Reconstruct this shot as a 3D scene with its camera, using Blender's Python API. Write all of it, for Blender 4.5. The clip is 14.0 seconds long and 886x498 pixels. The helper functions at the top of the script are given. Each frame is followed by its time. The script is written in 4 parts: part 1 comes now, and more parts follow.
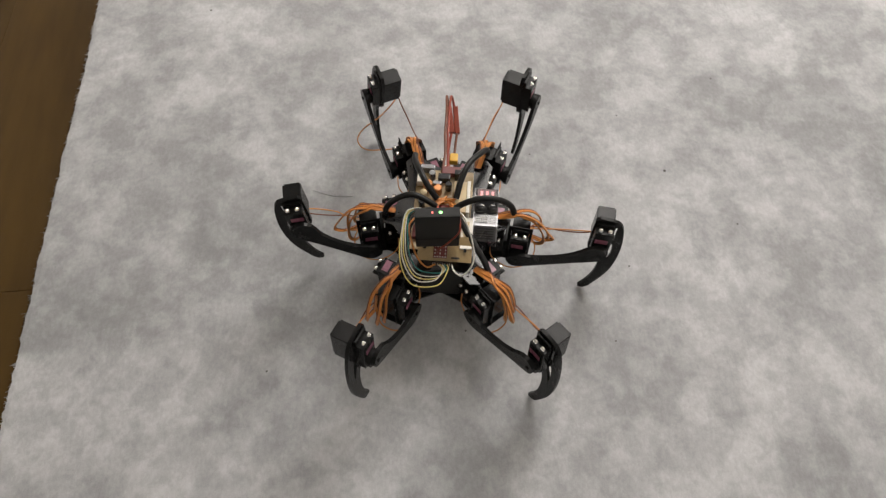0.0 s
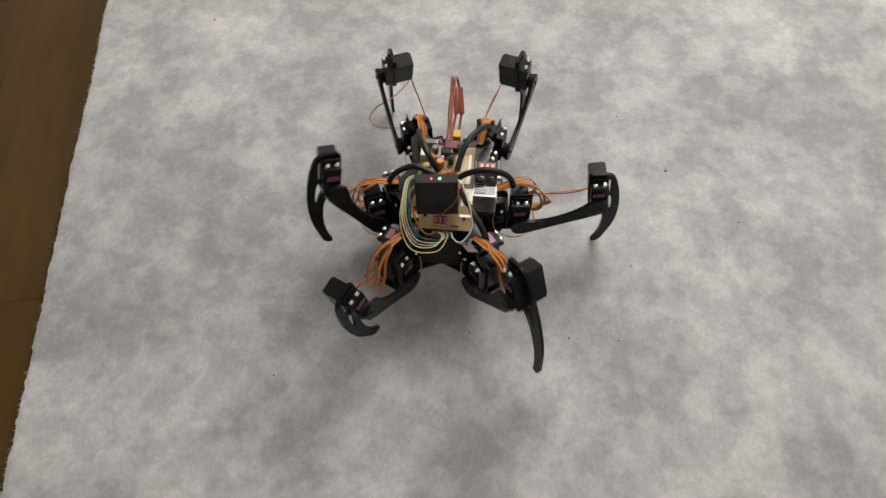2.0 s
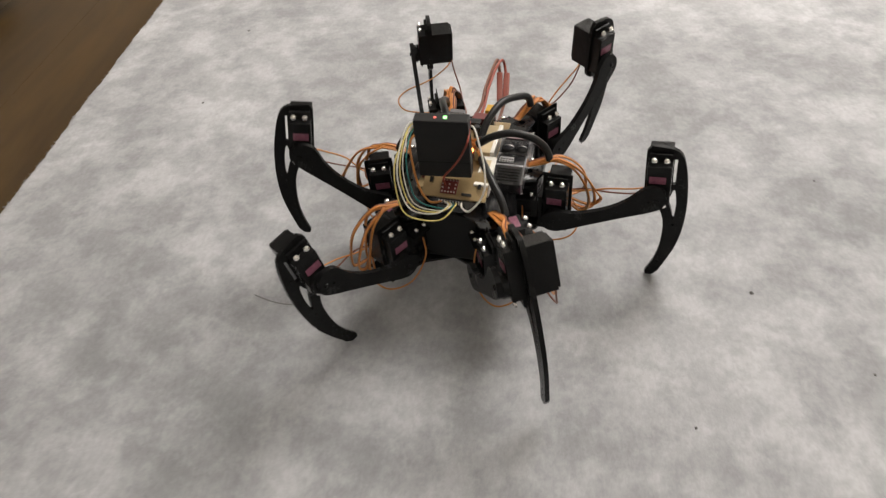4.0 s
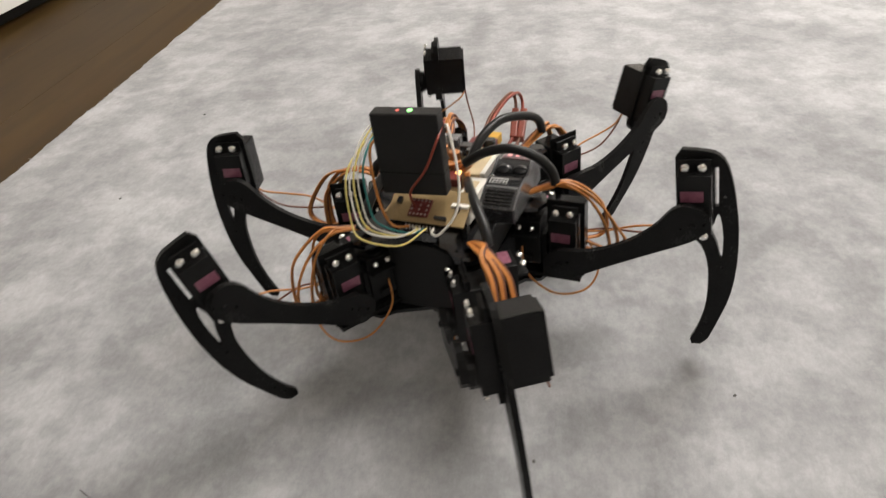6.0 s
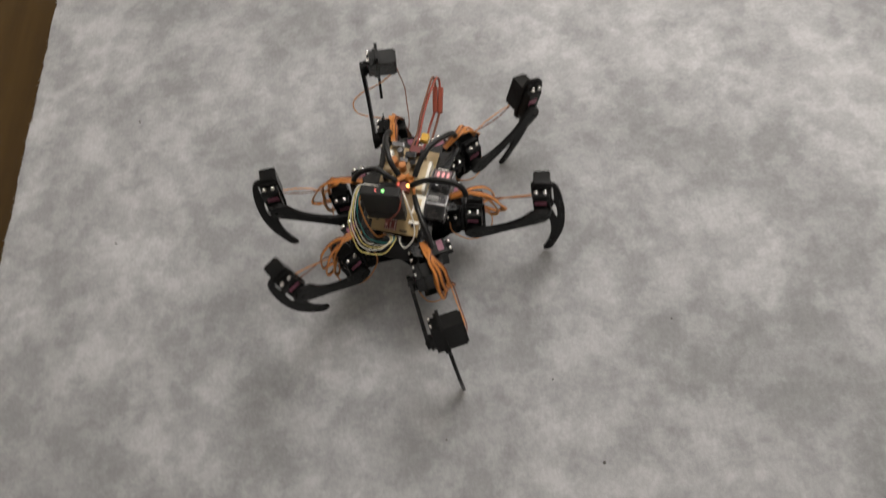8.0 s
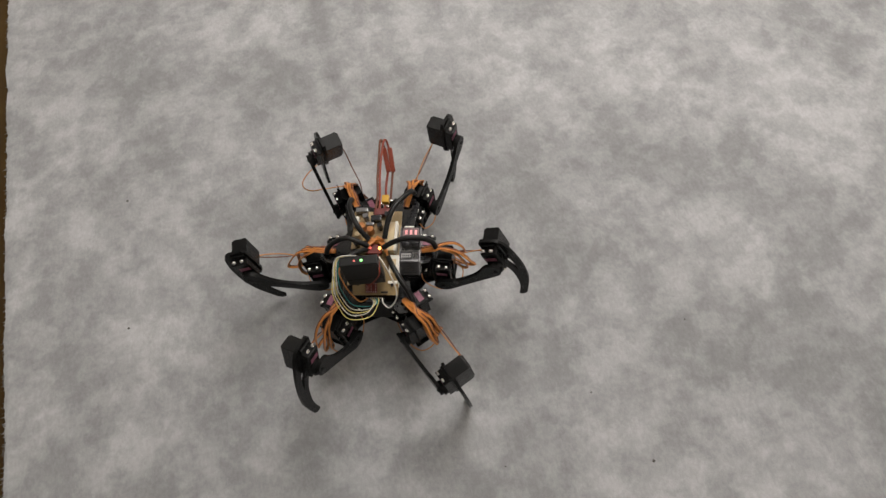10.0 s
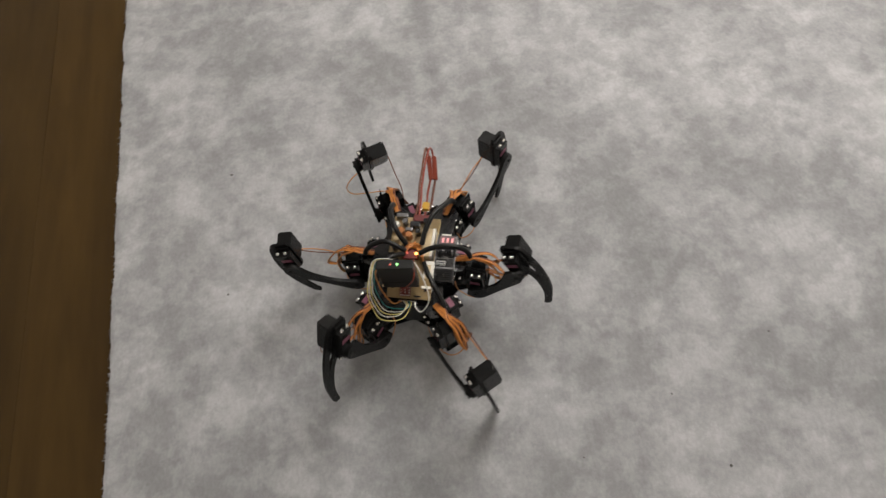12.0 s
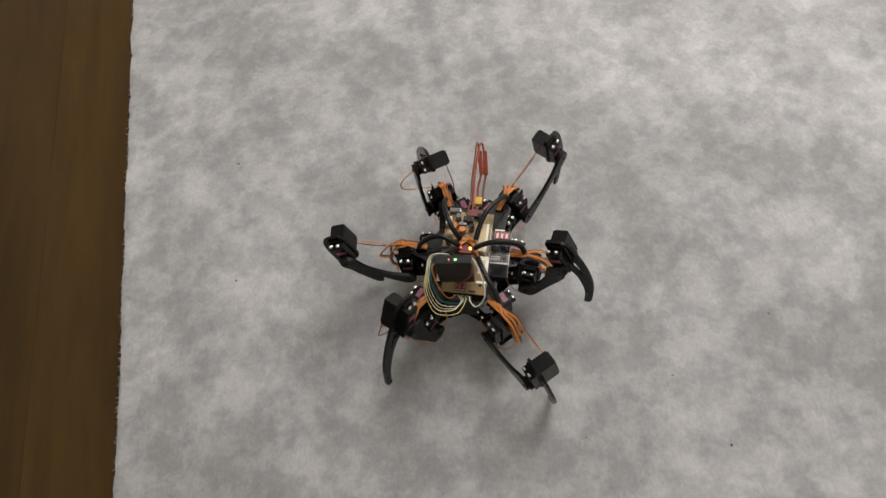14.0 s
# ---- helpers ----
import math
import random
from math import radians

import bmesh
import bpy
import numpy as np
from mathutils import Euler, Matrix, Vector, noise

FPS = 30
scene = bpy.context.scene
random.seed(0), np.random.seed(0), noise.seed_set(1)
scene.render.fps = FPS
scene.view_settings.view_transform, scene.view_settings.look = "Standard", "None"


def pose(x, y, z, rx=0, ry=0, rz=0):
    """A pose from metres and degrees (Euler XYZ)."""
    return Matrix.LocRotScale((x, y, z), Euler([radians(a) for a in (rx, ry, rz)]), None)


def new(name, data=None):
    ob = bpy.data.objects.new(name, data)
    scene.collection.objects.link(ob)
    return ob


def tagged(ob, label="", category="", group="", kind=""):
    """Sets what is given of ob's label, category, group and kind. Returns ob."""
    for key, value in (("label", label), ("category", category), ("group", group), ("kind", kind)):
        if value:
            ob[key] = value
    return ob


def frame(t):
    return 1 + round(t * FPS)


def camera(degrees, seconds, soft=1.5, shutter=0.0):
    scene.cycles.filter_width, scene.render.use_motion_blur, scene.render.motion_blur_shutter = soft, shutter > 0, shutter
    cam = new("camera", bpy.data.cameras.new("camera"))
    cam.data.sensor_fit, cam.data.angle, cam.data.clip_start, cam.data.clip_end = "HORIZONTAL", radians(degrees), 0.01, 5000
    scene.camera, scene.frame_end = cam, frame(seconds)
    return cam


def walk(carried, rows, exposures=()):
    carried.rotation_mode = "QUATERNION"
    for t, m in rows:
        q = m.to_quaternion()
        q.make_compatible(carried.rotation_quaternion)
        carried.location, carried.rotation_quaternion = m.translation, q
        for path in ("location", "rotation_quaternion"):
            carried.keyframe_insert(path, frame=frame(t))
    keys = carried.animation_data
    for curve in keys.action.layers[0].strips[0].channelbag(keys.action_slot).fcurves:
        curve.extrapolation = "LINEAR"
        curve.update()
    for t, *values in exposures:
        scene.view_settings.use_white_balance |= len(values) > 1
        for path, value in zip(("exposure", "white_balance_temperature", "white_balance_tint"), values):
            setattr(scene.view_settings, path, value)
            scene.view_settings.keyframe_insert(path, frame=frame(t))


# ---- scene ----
import mathutils

cam = camera(67.27, 14.0, soft=1.35, shutter=0.4)
CAM = [
    (0.0, pose(0.477, -0.330, 0.758, 29.54, -0.44, -5.36)),
    (0.5, pose(0.477, -0.325, 0.758, 29.38, -0.29, -5.72)),
    (1.0, pose(0.482, -0.328, 0.759, 29.39, -0.14, -6.00)),
    (1.5, pose(0.484, -0.330, 0.763, 29.17, 0.34, -5.86)),
    (2.0, pose(0.483, -0.333, 0.767, 29.65, 0.60, -5.80)),
    (2.5, pose(0.482, -0.329, 0.768, 30.26, 0.73, -6.03)),
    (5.0, pose(0.661, -0.133, 0.351, 53.22, 4.95, 6.81)),
    (5.5, pose(0.658, -0.074, 0.365, 53.38, 5.06, 6.75)),
    (6.0, pose(0.662, -0.030, 0.378, 53.41, 5.12, 6.01)),
    (6.5, pose(0.647, 0.002, 0.445, 47.39, 4.86, 2.97)),
    (7.0, pose(0.668, 0.047, 0.581, 39.26, 5.46, -2.62)),
    (7.5, pose(0.714, 0.057, 0.662, 32.60, 4.63, -2.23)),
    (8.0, pose(0.752, 0.108, 0.839, 24.34, 7.29, -4.85)),
    (8.5, pose(0.710, 0.171, 0.878, 23.61, 7.12, -9.95)),
    (11.0, pose(0.578, 0.131, 0.931, 25.36, 2.77, -15.97)),
    (11.5, pose(0.555, 0.131, 0.935, 25.31, 3.78, -13.20)),
    (12.0, pose(0.522, 0.130, 0.937, 25.52, 4.42, -9.98)),
    (12.5, pose(0.488, 0.132, 0.940, 25.33, 4.72, -7.39)),
    (13.0, pose(0.495, 0.122, 0.940, 25.59, 5.00, -7.47)),
    (13.5, pose(0.503, 0.113, 0.943, 25.64, 5.28, -8.21)),
    (14.0, pose(0.519, 0.107, 0.943, 25.31, 4.86, -10.03)),
]
walk(cam, CAM, exposures=[(0.0, -0.69), (2.7, -0.67), (5.0, -0.57), (6.0, -0.66), (7.0, -0.89), (7.5, -0.96), (8.0, -1.16), (8.7, -1.22), (11.0, -1.15), (12.5, -1.13), (14.0, -1.04)])

# ---- light: warm main ceiling lamp of an evening room, and two added fills ----
world = bpy.data.worlds.new("room_dark")
world.use_nodes = True
world.node_tree.nodes["Background"].inputs[0].default_value = (0.30, 0.27, 0.24, 1)
world.node_tree.nodes["Background"].inputs[1].default_value = 0.08
scene.world = world
# the first is implied by the shadows; the other two only lift the shade
LAMPS = [(1.74, 1.78, 2.38, 1.60, 85.0), (0.95, 1.05, 2.38, 0.80, 9.0), (1.25, -1.25, 2.38, 0.60, 5.0)]
for lx, ly, lz, size, power in LAMPS:
    data = bpy.data.lights.new("ceiling_and_fill_lamp", "AREA")
    data.shape, data.size, data.energy, data.color = "DISK", size, power, (1.0, 0.945, 0.895)
    lamp = new("ceiling_and_fill_lamp", data)
    lamp.matrix_world = pose(lx, ly, lz - 0.012)


# ---- materials ----
def material(name, base, rough=0.5, metal=0.0, shine=0.5, coat=0.0, spread=0.0, scale=40.0, bump=0.0, bump_scale=400.0, second=None,
             emit=None, strength=0.0, object_space=True):
    """A procedural surface: base colour varied at two scales, roughness, metal and fine relief."""
    m = bpy.data.materials.new(name)
    m.use_nodes = True
    nt = m.node_tree
    bsdf = nt.nodes["Principled BSDF"]
    bsdf.inputs["Roughness"].default_value, bsdf.inputs["Metallic"].default_value = rough, metal
    bsdf.inputs["Coat Weight"].default_value = coat
    bsdf.inputs["Specular IOR Level"].default_value = shine
    bsdf.inputs["Base Color"].default_value = (*base, 1)
    if emit:
        bsdf.inputs["Emission Color"].default_value = (*emit, 1)
        bsdf.inputs["Emission Strength"].default_value = strength
    tex = nt.nodes.new("ShaderNodeTexCoord")
    if spread > 0:
        n1, n2, mix, ramp = (nt.nodes.new(k) for k in ("ShaderNodeTexNoise", "ShaderNodeTexNoise", "ShaderNodeMix", "ShaderNodeMix"))
        n1.inputs["Scale"].default_value, n1.inputs["Detail"].default_value = scale, 5
        n2.inputs["Scale"].default_value, n2.inputs["Detail"].default_value = scale * 9, 3
        mix.inputs["Factor"].default_value = 0.4
        ramp.data_type = "RGBA"
        nt.links.new(tex.outputs["Object"], n1.inputs["Vector"])
        nt.links.new(tex.outputs["Object"], n2.inputs["Vector"])
        nt.links.new(n1.outputs["Fac"], mix.inputs[2])
        nt.links.new(n2.outputs["Fac"], mix.inputs[3])
        nt.links.new(mix.outputs[0], ramp.inputs["Factor"])
        other = second or tuple(c * (1 + spread * 2) + spread * 0.01 for c in base)
        ramp.inputs[6].default_value = (*[c * (1 - spread) for c in base], 1)
        ramp.inputs[7].default_value = (*other, 1)
        nt.links.new(ramp.outputs[2], bsdf.inputs["Base Color"])
        rmap = nt.nodes.new("ShaderNodeMapRange")
        rmap.inputs["To Min"].default_value, rmap.inputs["To Max"].default_value = rough * 0.75, min(1.0, rough * 1.25)
        nt.links.new(mix.outputs[0], rmap.inputs["Value"])
        nt.links.new(rmap.outputs[0], bsdf.inputs["Roughness"])
    if bump > 0:
        nb, b = nt.nodes.new("ShaderNodeTexNoise"), nt.nodes.new("ShaderNodeBump")
        nb.inputs["Scale"].default_value, nb.inputs["Detail"].default_value = bump_scale, 4
        b.inputs["Strength"].default_value, b.inputs["Distance"].default_value = bump, 0.0006
        nt.links.new(tex.outputs["Object"], nb.inputs["Vector"])
        nt.links.new(nb.outputs["Fac"], b.inputs["Height"])
        nt.links.new(b.outputs["Normal"], bsdf.inputs["Normal"])
    return m


def carpet_material():
    """Short grey felt pile: cloudy nap marks over fine fibres, and a fold's painted shade."""
    m = bpy.data.materials.new("grey_carpet")
    m.use_nodes = True
    nt = m.node_tree
    bsdf = nt.nodes["Principled BSDF"]
    bsdf.inputs["Roughness"].default_value = 0.95
    bsdf.inputs["Specular IOR Level"].default_value = 0.15
    bsdf.inputs["Sheen Weight"].default_value = 0.25
    bsdf.inputs["Sheen Roughness"].default_value = 0.5
    tex = nt.nodes.new("ShaderNodeTexCoord")

    def noise_node(scale, detail, rough, stretch=(1, 1, 1), warp=0.0):
        mp = nt.nodes.new("ShaderNodeMapping")
        mp.inputs["Scale"].default_value = stretch
        n = nt.nodes.new("ShaderNodeTexNoise")
        n.inputs["Scale"].default_value, n.inputs["Detail"].default_value = scale, detail
        n.inputs["Roughness"].default_value, n.inputs["Distortion"].default_value = rough, warp
        nt.links.new(tex.outputs["Object"], mp.inputs["Vector"])
        nt.links.new(mp.outputs[0], n.inputs["Vector"])
        return n.outputs["Fac"]

    def spread(v, lo, hi, a, b):
        r = nt.nodes.new("ShaderNodeMapRange")
        r.interpolation_type = "SMOOTHSTEP"
        for k, val in zip(("From Min", "From Max", "To Min", "To Max"), (lo, hi, a, b)):
            r.inputs[k].default_value = val
        nt.links.new(v, r.inputs["Value"])
        return r.outputs[0]

    def op(kind, a, b):
        o = nt.nodes.new("ShaderNodeMath")
        o.operation = kind
        for i, v in enumerate((a, b)):
            if isinstance(v, float):
                o.inputs[i].default_value = v
            else:
                nt.links.new(v, o.inputs[i])
        return o.outputs[0]

    nap = spread(noise_node(6.0, 5, 0.56, (1.1, 0.95, 1), 0.0), 0.40, 0.61, 0.85, 1.12)
    patch = spread(noise_node(20.0, 5, 0.60, (1.0, 0.95, 1), 0.12), 0.41, 0.61, 0.89, 1.12)
    tuft = spread(noise_node(60.0, 4, 0.60, (1.0, 0.95, 1), 0.0), 0.38, 0.64, 0.955, 1.055)
    broad = spread(noise_node(1.9, 2, 0.5), 0.35, 0.65, 0.90, 1.08)
    fibre = spread(noise_node(620.0, 3, 0.7), 0.25, 0.75, 0.945, 1.055)
    clump = spread(noise_node(170.0, 3, 0.6, (1.3, 0.8, 1)), 0.32, 0.68, 0.94, 1.06)
    total = op("MULTIPLY", op("MULTIPLY", op("MULTIPLY", nap, patch), op("MULTIPLY", broad, fibre)), op("MULTIPLY", clump, tuft))
    # painted shade of an old fold: a soft dark band away from the middle
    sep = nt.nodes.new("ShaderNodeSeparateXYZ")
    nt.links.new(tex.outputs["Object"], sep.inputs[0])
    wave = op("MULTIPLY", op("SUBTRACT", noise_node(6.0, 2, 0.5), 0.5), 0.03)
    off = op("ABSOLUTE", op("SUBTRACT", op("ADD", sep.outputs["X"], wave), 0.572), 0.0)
    fold_shade = op("MULTIPLY", spread(off, 0.004, 0.026, 1.0, 0.0), spread(sep.outputs["Y"], 0.80, 0.95, 0.0, 1.0))
    total = op("MULTIPLY", total, op("SUBTRACT", 1.0, op("MULTIPLY", fold_shade, 0.22)))
    tint = nt.nodes.new("ShaderNodeMix")
    tint.data_type = "RGBA"
    nt.links.new(op("MULTIPLY", total, 0.568), tint.inputs["Factor"])
    tint.inputs[6].default_value = (0.0, 0.0, 0.0, 1)
    tint.inputs[7].default_value = (0.66, 0.67, 0.685, 1)
    nt.links.new(tint.outputs[2], bsdf.inputs["Base Color"])
    bump = nt.nodes.new("ShaderNodeBump")
    bump.inputs["Strength"].default_value, bump.inputs["Distance"].default_value = 0.24, 0.0015
    nt.links.new(op("ADD", fibre, clump), bump.inputs["Height"])
    nt.links.new(bump.outputs["Normal"], bsdf.inputs["Normal"])
    return m


def wood_material():
    """Dark walnut floor boards with long grain, one tone a board."""
    m = bpy.data.materials.new("walnut_boards")
    m.use_nodes = True
    nt = m.node_tree
    bsdf = nt.nodes["Principled BSDF"]
    bsdf.inputs["Roughness"].default_value = 0.55
    bsdf.inputs["Specular IOR Level"].default_value = 0.17
    tex, info = nt.nodes.new("ShaderNodeTexCoord"), nt.nodes.new("ShaderNodeObjectInfo")
    mp, shift = nt.nodes.new("ShaderNodeMapping"), nt.nodes.new("ShaderNodeVectorMath")
    mp.inputs["Scale"].default_value = (11, 1.5, 1)
    shift.operation = "ADD"
    nt.links.new(tex.outputs["Object"], mp.inputs["Vector"])
    comb = nt.nodes.new("ShaderNodeCombineXYZ")
    mul = nt.nodes.new("ShaderNodeMath")
    mul.operation = "MULTIPLY"
    mul.inputs[1].default_value = 37.0
    nt.links.new(info.outputs["Random"], mul.inputs[0])
    nt.links.new(mul.outputs[0], comb.inputs["Y"])
    nt.links.new(mul.outputs[0], comb.inputs["X"])
    nt.links.new(mp.outputs[0], shift.inputs[0])
    nt.links.new(comb.outputs[0], shift.inputs[1])
    n1, n2 = nt.nodes.new("ShaderNodeTexNoise"), nt.nodes.new("ShaderNodeTexNoise")
    n1.inputs["Scale"].default_value, n1.inputs["Detail"].default_value, n1.inputs["Distortion"].default_value = 1.1, 6, 0.8
    n2.inputs["Scale"].default_value, n2.inputs["Detail"].default_value = 5.0, 4
    nt.links.new(shift.outputs[0], n1.inputs["Vector"])
    nt.links.new(shift.outputs[0], n2.inputs["Vector"])
    ramp = nt.nodes.new("ShaderNodeValToRGB")
    ramp.color_ramp.elements[0].position, ramp.color_ramp.elements[0].color = 0.30, (0.034, 0.0178, 0.0040, 1)
    ramp.color_ramp.elements[1].position, ramp.color_ramp.elements[1].color = 0.74, (0.078, 0.044, 0.0105, 1)
    mix = nt.nodes.new("ShaderNodeMix")
    mix.inputs["Factor"].default_value = 0.25
    nt.links.new(n1.outputs["Fac"], mix.inputs[2])
    nt.links.new(n2.outputs["Fac"], mix.inputs[3])
    nt.links.new(mix.outputs[0], ramp.inputs["Fac"])
    tone, mapr = nt.nodes.new("ShaderNodeHueSaturation"), nt.nodes.new("ShaderNodeMapRange")
    mapr.inputs["To Min"].default_value, mapr.inputs["To Max"].default_value = 0.86, 1.12
    nt.links.new(info.outputs["Random"], mapr.inputs["Value"])
    nt.links.new(mapr.outputs[0], tone.inputs["Value"])
    nt.links.new(ramp.outputs["Color"], tone.inputs["Color"])
    nt.links.new(tone.outputs["Color"], bsdf.inputs["Base Color"])
    bump = nt.nodes.new("ShaderNodeBump")
    bump.inputs["Strength"].default_value, bump.inputs["Distance"].default_value = 0.15, 0.001
    nt.links.new(n2.outputs["Fac"], bump.inputs["Height"])
    nt.links.new(bump.outputs["Normal"], bsdf.inputs["Normal"])
    return m


CARPET, WOOD = carpet_material(), wood_material()
PLASTIC = material("black_plate", (0.0085, 0.0085, 0.0085), 0.26, shine=0.10, spread=0.4, scale=60, bump=0.15, bump_scale=900)
CASE = material("black_servo_case", (0.0085, 0.0085, 0.0085), 0.19, shine=0.15, spread=0.4, scale=80, bump=0.25, bump_scale=1500)
ACRYLIC = material("glossy_black_plate", (0.008, 0.008, 0.009), 0.22, coat=0.3, spread=0.4, scale=50)
MATT = material("matt_black_box", (0.014, 0.014, 0.014), 0.45, shine=0.2, spread=0.3, scale=70, bump=0.2, bump_scale=1800)
STEEL = material("bright_screw", (0.78, 0.77, 0.74), 0.22, 1.0, spread=0.15, scale=300)
STICKER = material("magenta_sticker", (0.20, 0.035, 0.075), 0.25, spread=0.6, scale=300, second=(0.48, 0.20, 0.28))
SLEEVE = material("black_cable_sleeve", (0.011, 0.011, 0.011), 0.30, shine=0.25, spread=0.3, scale=200)
ORANGE = material("orange_wire", (0.52, 0.20, 0.045), 0.42, spread=0.25, scale=120)
BROWN = material("brown_wire", (0.13, 0.040, 0.018), 0.45, spread=0.3, scale=120)
RED = material("red_wire", (0.23, 0.036, 0.018), 0.4, spread=0.25, scale=120)
WHITE = material("white_wire", (0.80, 0.78, 0.72), 0.4, spread=0.08, scale=120)
YELLOW = material("yellow_wire", (0.78, 0.66, 0.22), 0.4, spread=0.1, scale=120)
TEAL = material("teal_wire", (0.02, 0.21, 0.20), 0.4, spread=0.2, scale=120)
CONNECTOR = material("red_connector", (0.21, 0.034, 0.014), 0.4, spread=0.25, scale=90)
YELLOW_PLUG = material("yellow_plug", (0.60, 0.34, 0.03), 0.4, spread=0.15, scale=90)
BOARD = material("tan_circuit_board", (0.27, 0.175, 0.070), 0.32, spread=0.35, scale=70, second=(0.50, 0.37, 0.19))
WRAP = material("clear_wrapped_module", (0.022, 0.022, 0.024), 0.16, coat=1.0, spread=0.5, scale=90, bump=0.6, bump_scale=140)
FOAM = material("cream_foam_tape", (0.62, 0.50, 0.31), 0.8, spread=0.15, scale=90, bump=0.3)
PAPER = material("white_edge", (0.80, 0.77, 0.70), 0.6, spread=0.08, scale=90)
LABEL = material("grey_printed_label", (0.42, 0.42, 0.41), 0.45, spread=0.15, scale=400)
SILVER = material("silver_wrap", (0.24, 0.24, 0.25), 0.24, 0.7, spread=0.3, scale=60, bump=0.3, bump_scale=120)
SMOKE = material("dark_module", (0.02, 0.021, 0.024), 0.12, coat=0.6, spread=0.4, scale=60)
CHIP = material("red_breakout_board", (0.13, 0.022, 0.020), 0.4, spread=0.3, scale=300)
SOLDER = material("solder_dots", (0.75, 0.70, 0.66), 0.3, 0.8, spread=0.1, scale=300)
COPPER = material("copper_coil", (0.42, 0.18, 0.07), 0.35, 0.6, spread=0.3, scale=200)
GREEN_LED = material("green_light", (0.3, 0.9, 0.3), 0.3, emit=(0.35, 1.0, 0.30), strength=3.0)
ORANGE_LED = material("orange_light", (0.9, 0.5, 0.2), 0.3, emit=(1.0, 0.42, 0.10), strength=9.0)
RED_LED = material("red_light", (0.9, 0.2, 0.2), 0.3, emit=(1.0, 0.16, 0.10), strength=1.5)
DISPLAY = material("pink_display", (0.20, 0.13, 0.14), 0.18, coat=0.9, spread=0.25, scale=120)
DIGIT = material("lit_display_bar", (0.9, 0.4, 0.4), 0.3, emit=(1.0, 0.36, 0.42), strength=0.35)
WALL = material("white_wall", (0.80, 0.775, 0.73), 0.9, spread=0.04, scale=3, bump=0.2, bump_scale=120)
CABINET = material("white_lacquer", (0.78, 0.77, 0.74), 0.4, spread=0.04, scale=6)
LINT = material("dark_lint", (0.085, 0.080, 0.075), 0.9, spread=0.3, scale=300)
CREASE_SHADE = material("grey_crease_shade", (0.22, 0.218, 0.215), 0.95, spread=0.3, scale=300)
LAMP_GLASS = material("lamp_diffuser", (0.9, 0.9, 0.88), 0.4, emit=(1.0, 0.945, 0.895), strength=6.0)


# ---- mesh tools ----
def finish(bm, name, smooth=False):
    bmesh.ops.recalc_face_normals(bm, faces=bm.faces[:])
    me = bpy.data.meshes.new(name)
    bm.to_mesh(me)
    bm.free()
    if smooth:
        for p in me.polygons:
            p.use_smooth = True
    return me


def part(name, me, mat, parent=None, label="", m=None):
    """Links a mesh (or a bmesh) as one object under a thing or a part."""
    if isinstance(me, bmesh.types.BMesh):
        me = finish(me, name)
    if not me.materials:
        me.materials.append(mat)
    ob = new(name, me)
    ob.parent = parent
    if m is not None:
        ob.matrix_basis = m
    return tagged(ob, label)


def add_box(bm, lo, hi, bevel=0.0, m=None):
    vs = [bm.verts.new((x, y, z)) for x in (lo[0], hi[0]) for y in (lo[1], hi[1]) for z in (lo[2], hi[2])]
    fs = [bm.faces.new([vs[i] for i in q]) for q in ((0, 1, 3, 2), (4, 6, 7, 5), (0, 4, 5, 1), (2, 3, 7, 6), (0, 2, 6, 4), (1, 5, 7, 3))]
    if bevel > 0:
        es = list({e for f in fs for e in f.edges})
        got = bmesh.ops.bevel(bm, geom=es, offset=bevel, segments=2, affect="EDGES", profile=0.6)
        vs = list({v for f in got["faces"] for v in f.verts})
    if m is not None:
        bmesh.ops.transform(bm, matrix=m, verts=[v for v in vs if v.is_valid])
    return bm


def box(lo, hi, bevel=0.0, m=None):
    return add_box(bmesh.new(), lo, hi, bevel, m)


def add_disc(bm, centre, axis, r, depth, n=14, r2=None):
    """A short round drum that starts at centre and goes along axis."""
    m = Matrix.Translation(Vector(centre) + Vector(axis).normalized() * depth / 2) @ Vector(axis).to_track_quat("Z", "Y").to_matrix().to_4x4()
    bmesh.ops.create_cone(bm, cap_ends=True, segments=n, radius1=r, radius2=r if r2 is None else r2, depth=depth, matrix=m)
    return bm


def rounded(points, cuts=2):
    """Corner cutting of a closed outline."""
    for _ in range(cuts):
        points = [p for i in range(len(points)) for p in (
            (points[i - 1][0] * 0.25 + points[i][0] * 0.75, points[i - 1][1] * 0.25 + points[i][1] * 0.75),
            (points[i][0] * 0.75 + points[(i + 1) % len(points)][0] * 0.25, points[i][1] * 0.75 + points[(i + 1) % len(points)][1] * 0.25))]
    return points


def plate(outline, holes, a, b, upright=True):
    """A flat plate with holes; outline in x and z (upright) or x and y; from a to b along the third axis."""
    loops = [outline, *holes]
    flat = [p for lp in loops for p in lp]
    tris = mathutils.geometry.tessellate_polygon([[Vector((p[0], p[1], 0)) for p in lp] for lp in loops])
    bm = bmesh.new()
    place = (lambda p, d: (p[0], d, p[1])) if upright else (lambda p, d: (p[0], p[1], d))
    lo, hi = [bm.verts.new(place(p, a)) for p in flat], [bm.verts.new(place(p, b)) for p in flat]
    for t in tris:
        for side in (lo, hi):
            try:
                bm.faces.new([side[i] for i in t])
            except ValueError:
                pass
    k = 0
    for lp in loops:
        for i in range(len(lp)):
            j = (i + 1) % len(lp)
            bm.faces.new((lo[k + i], lo[k + j], hi[k + j], hi[k + i]))
        k += len(lp)
    return bm


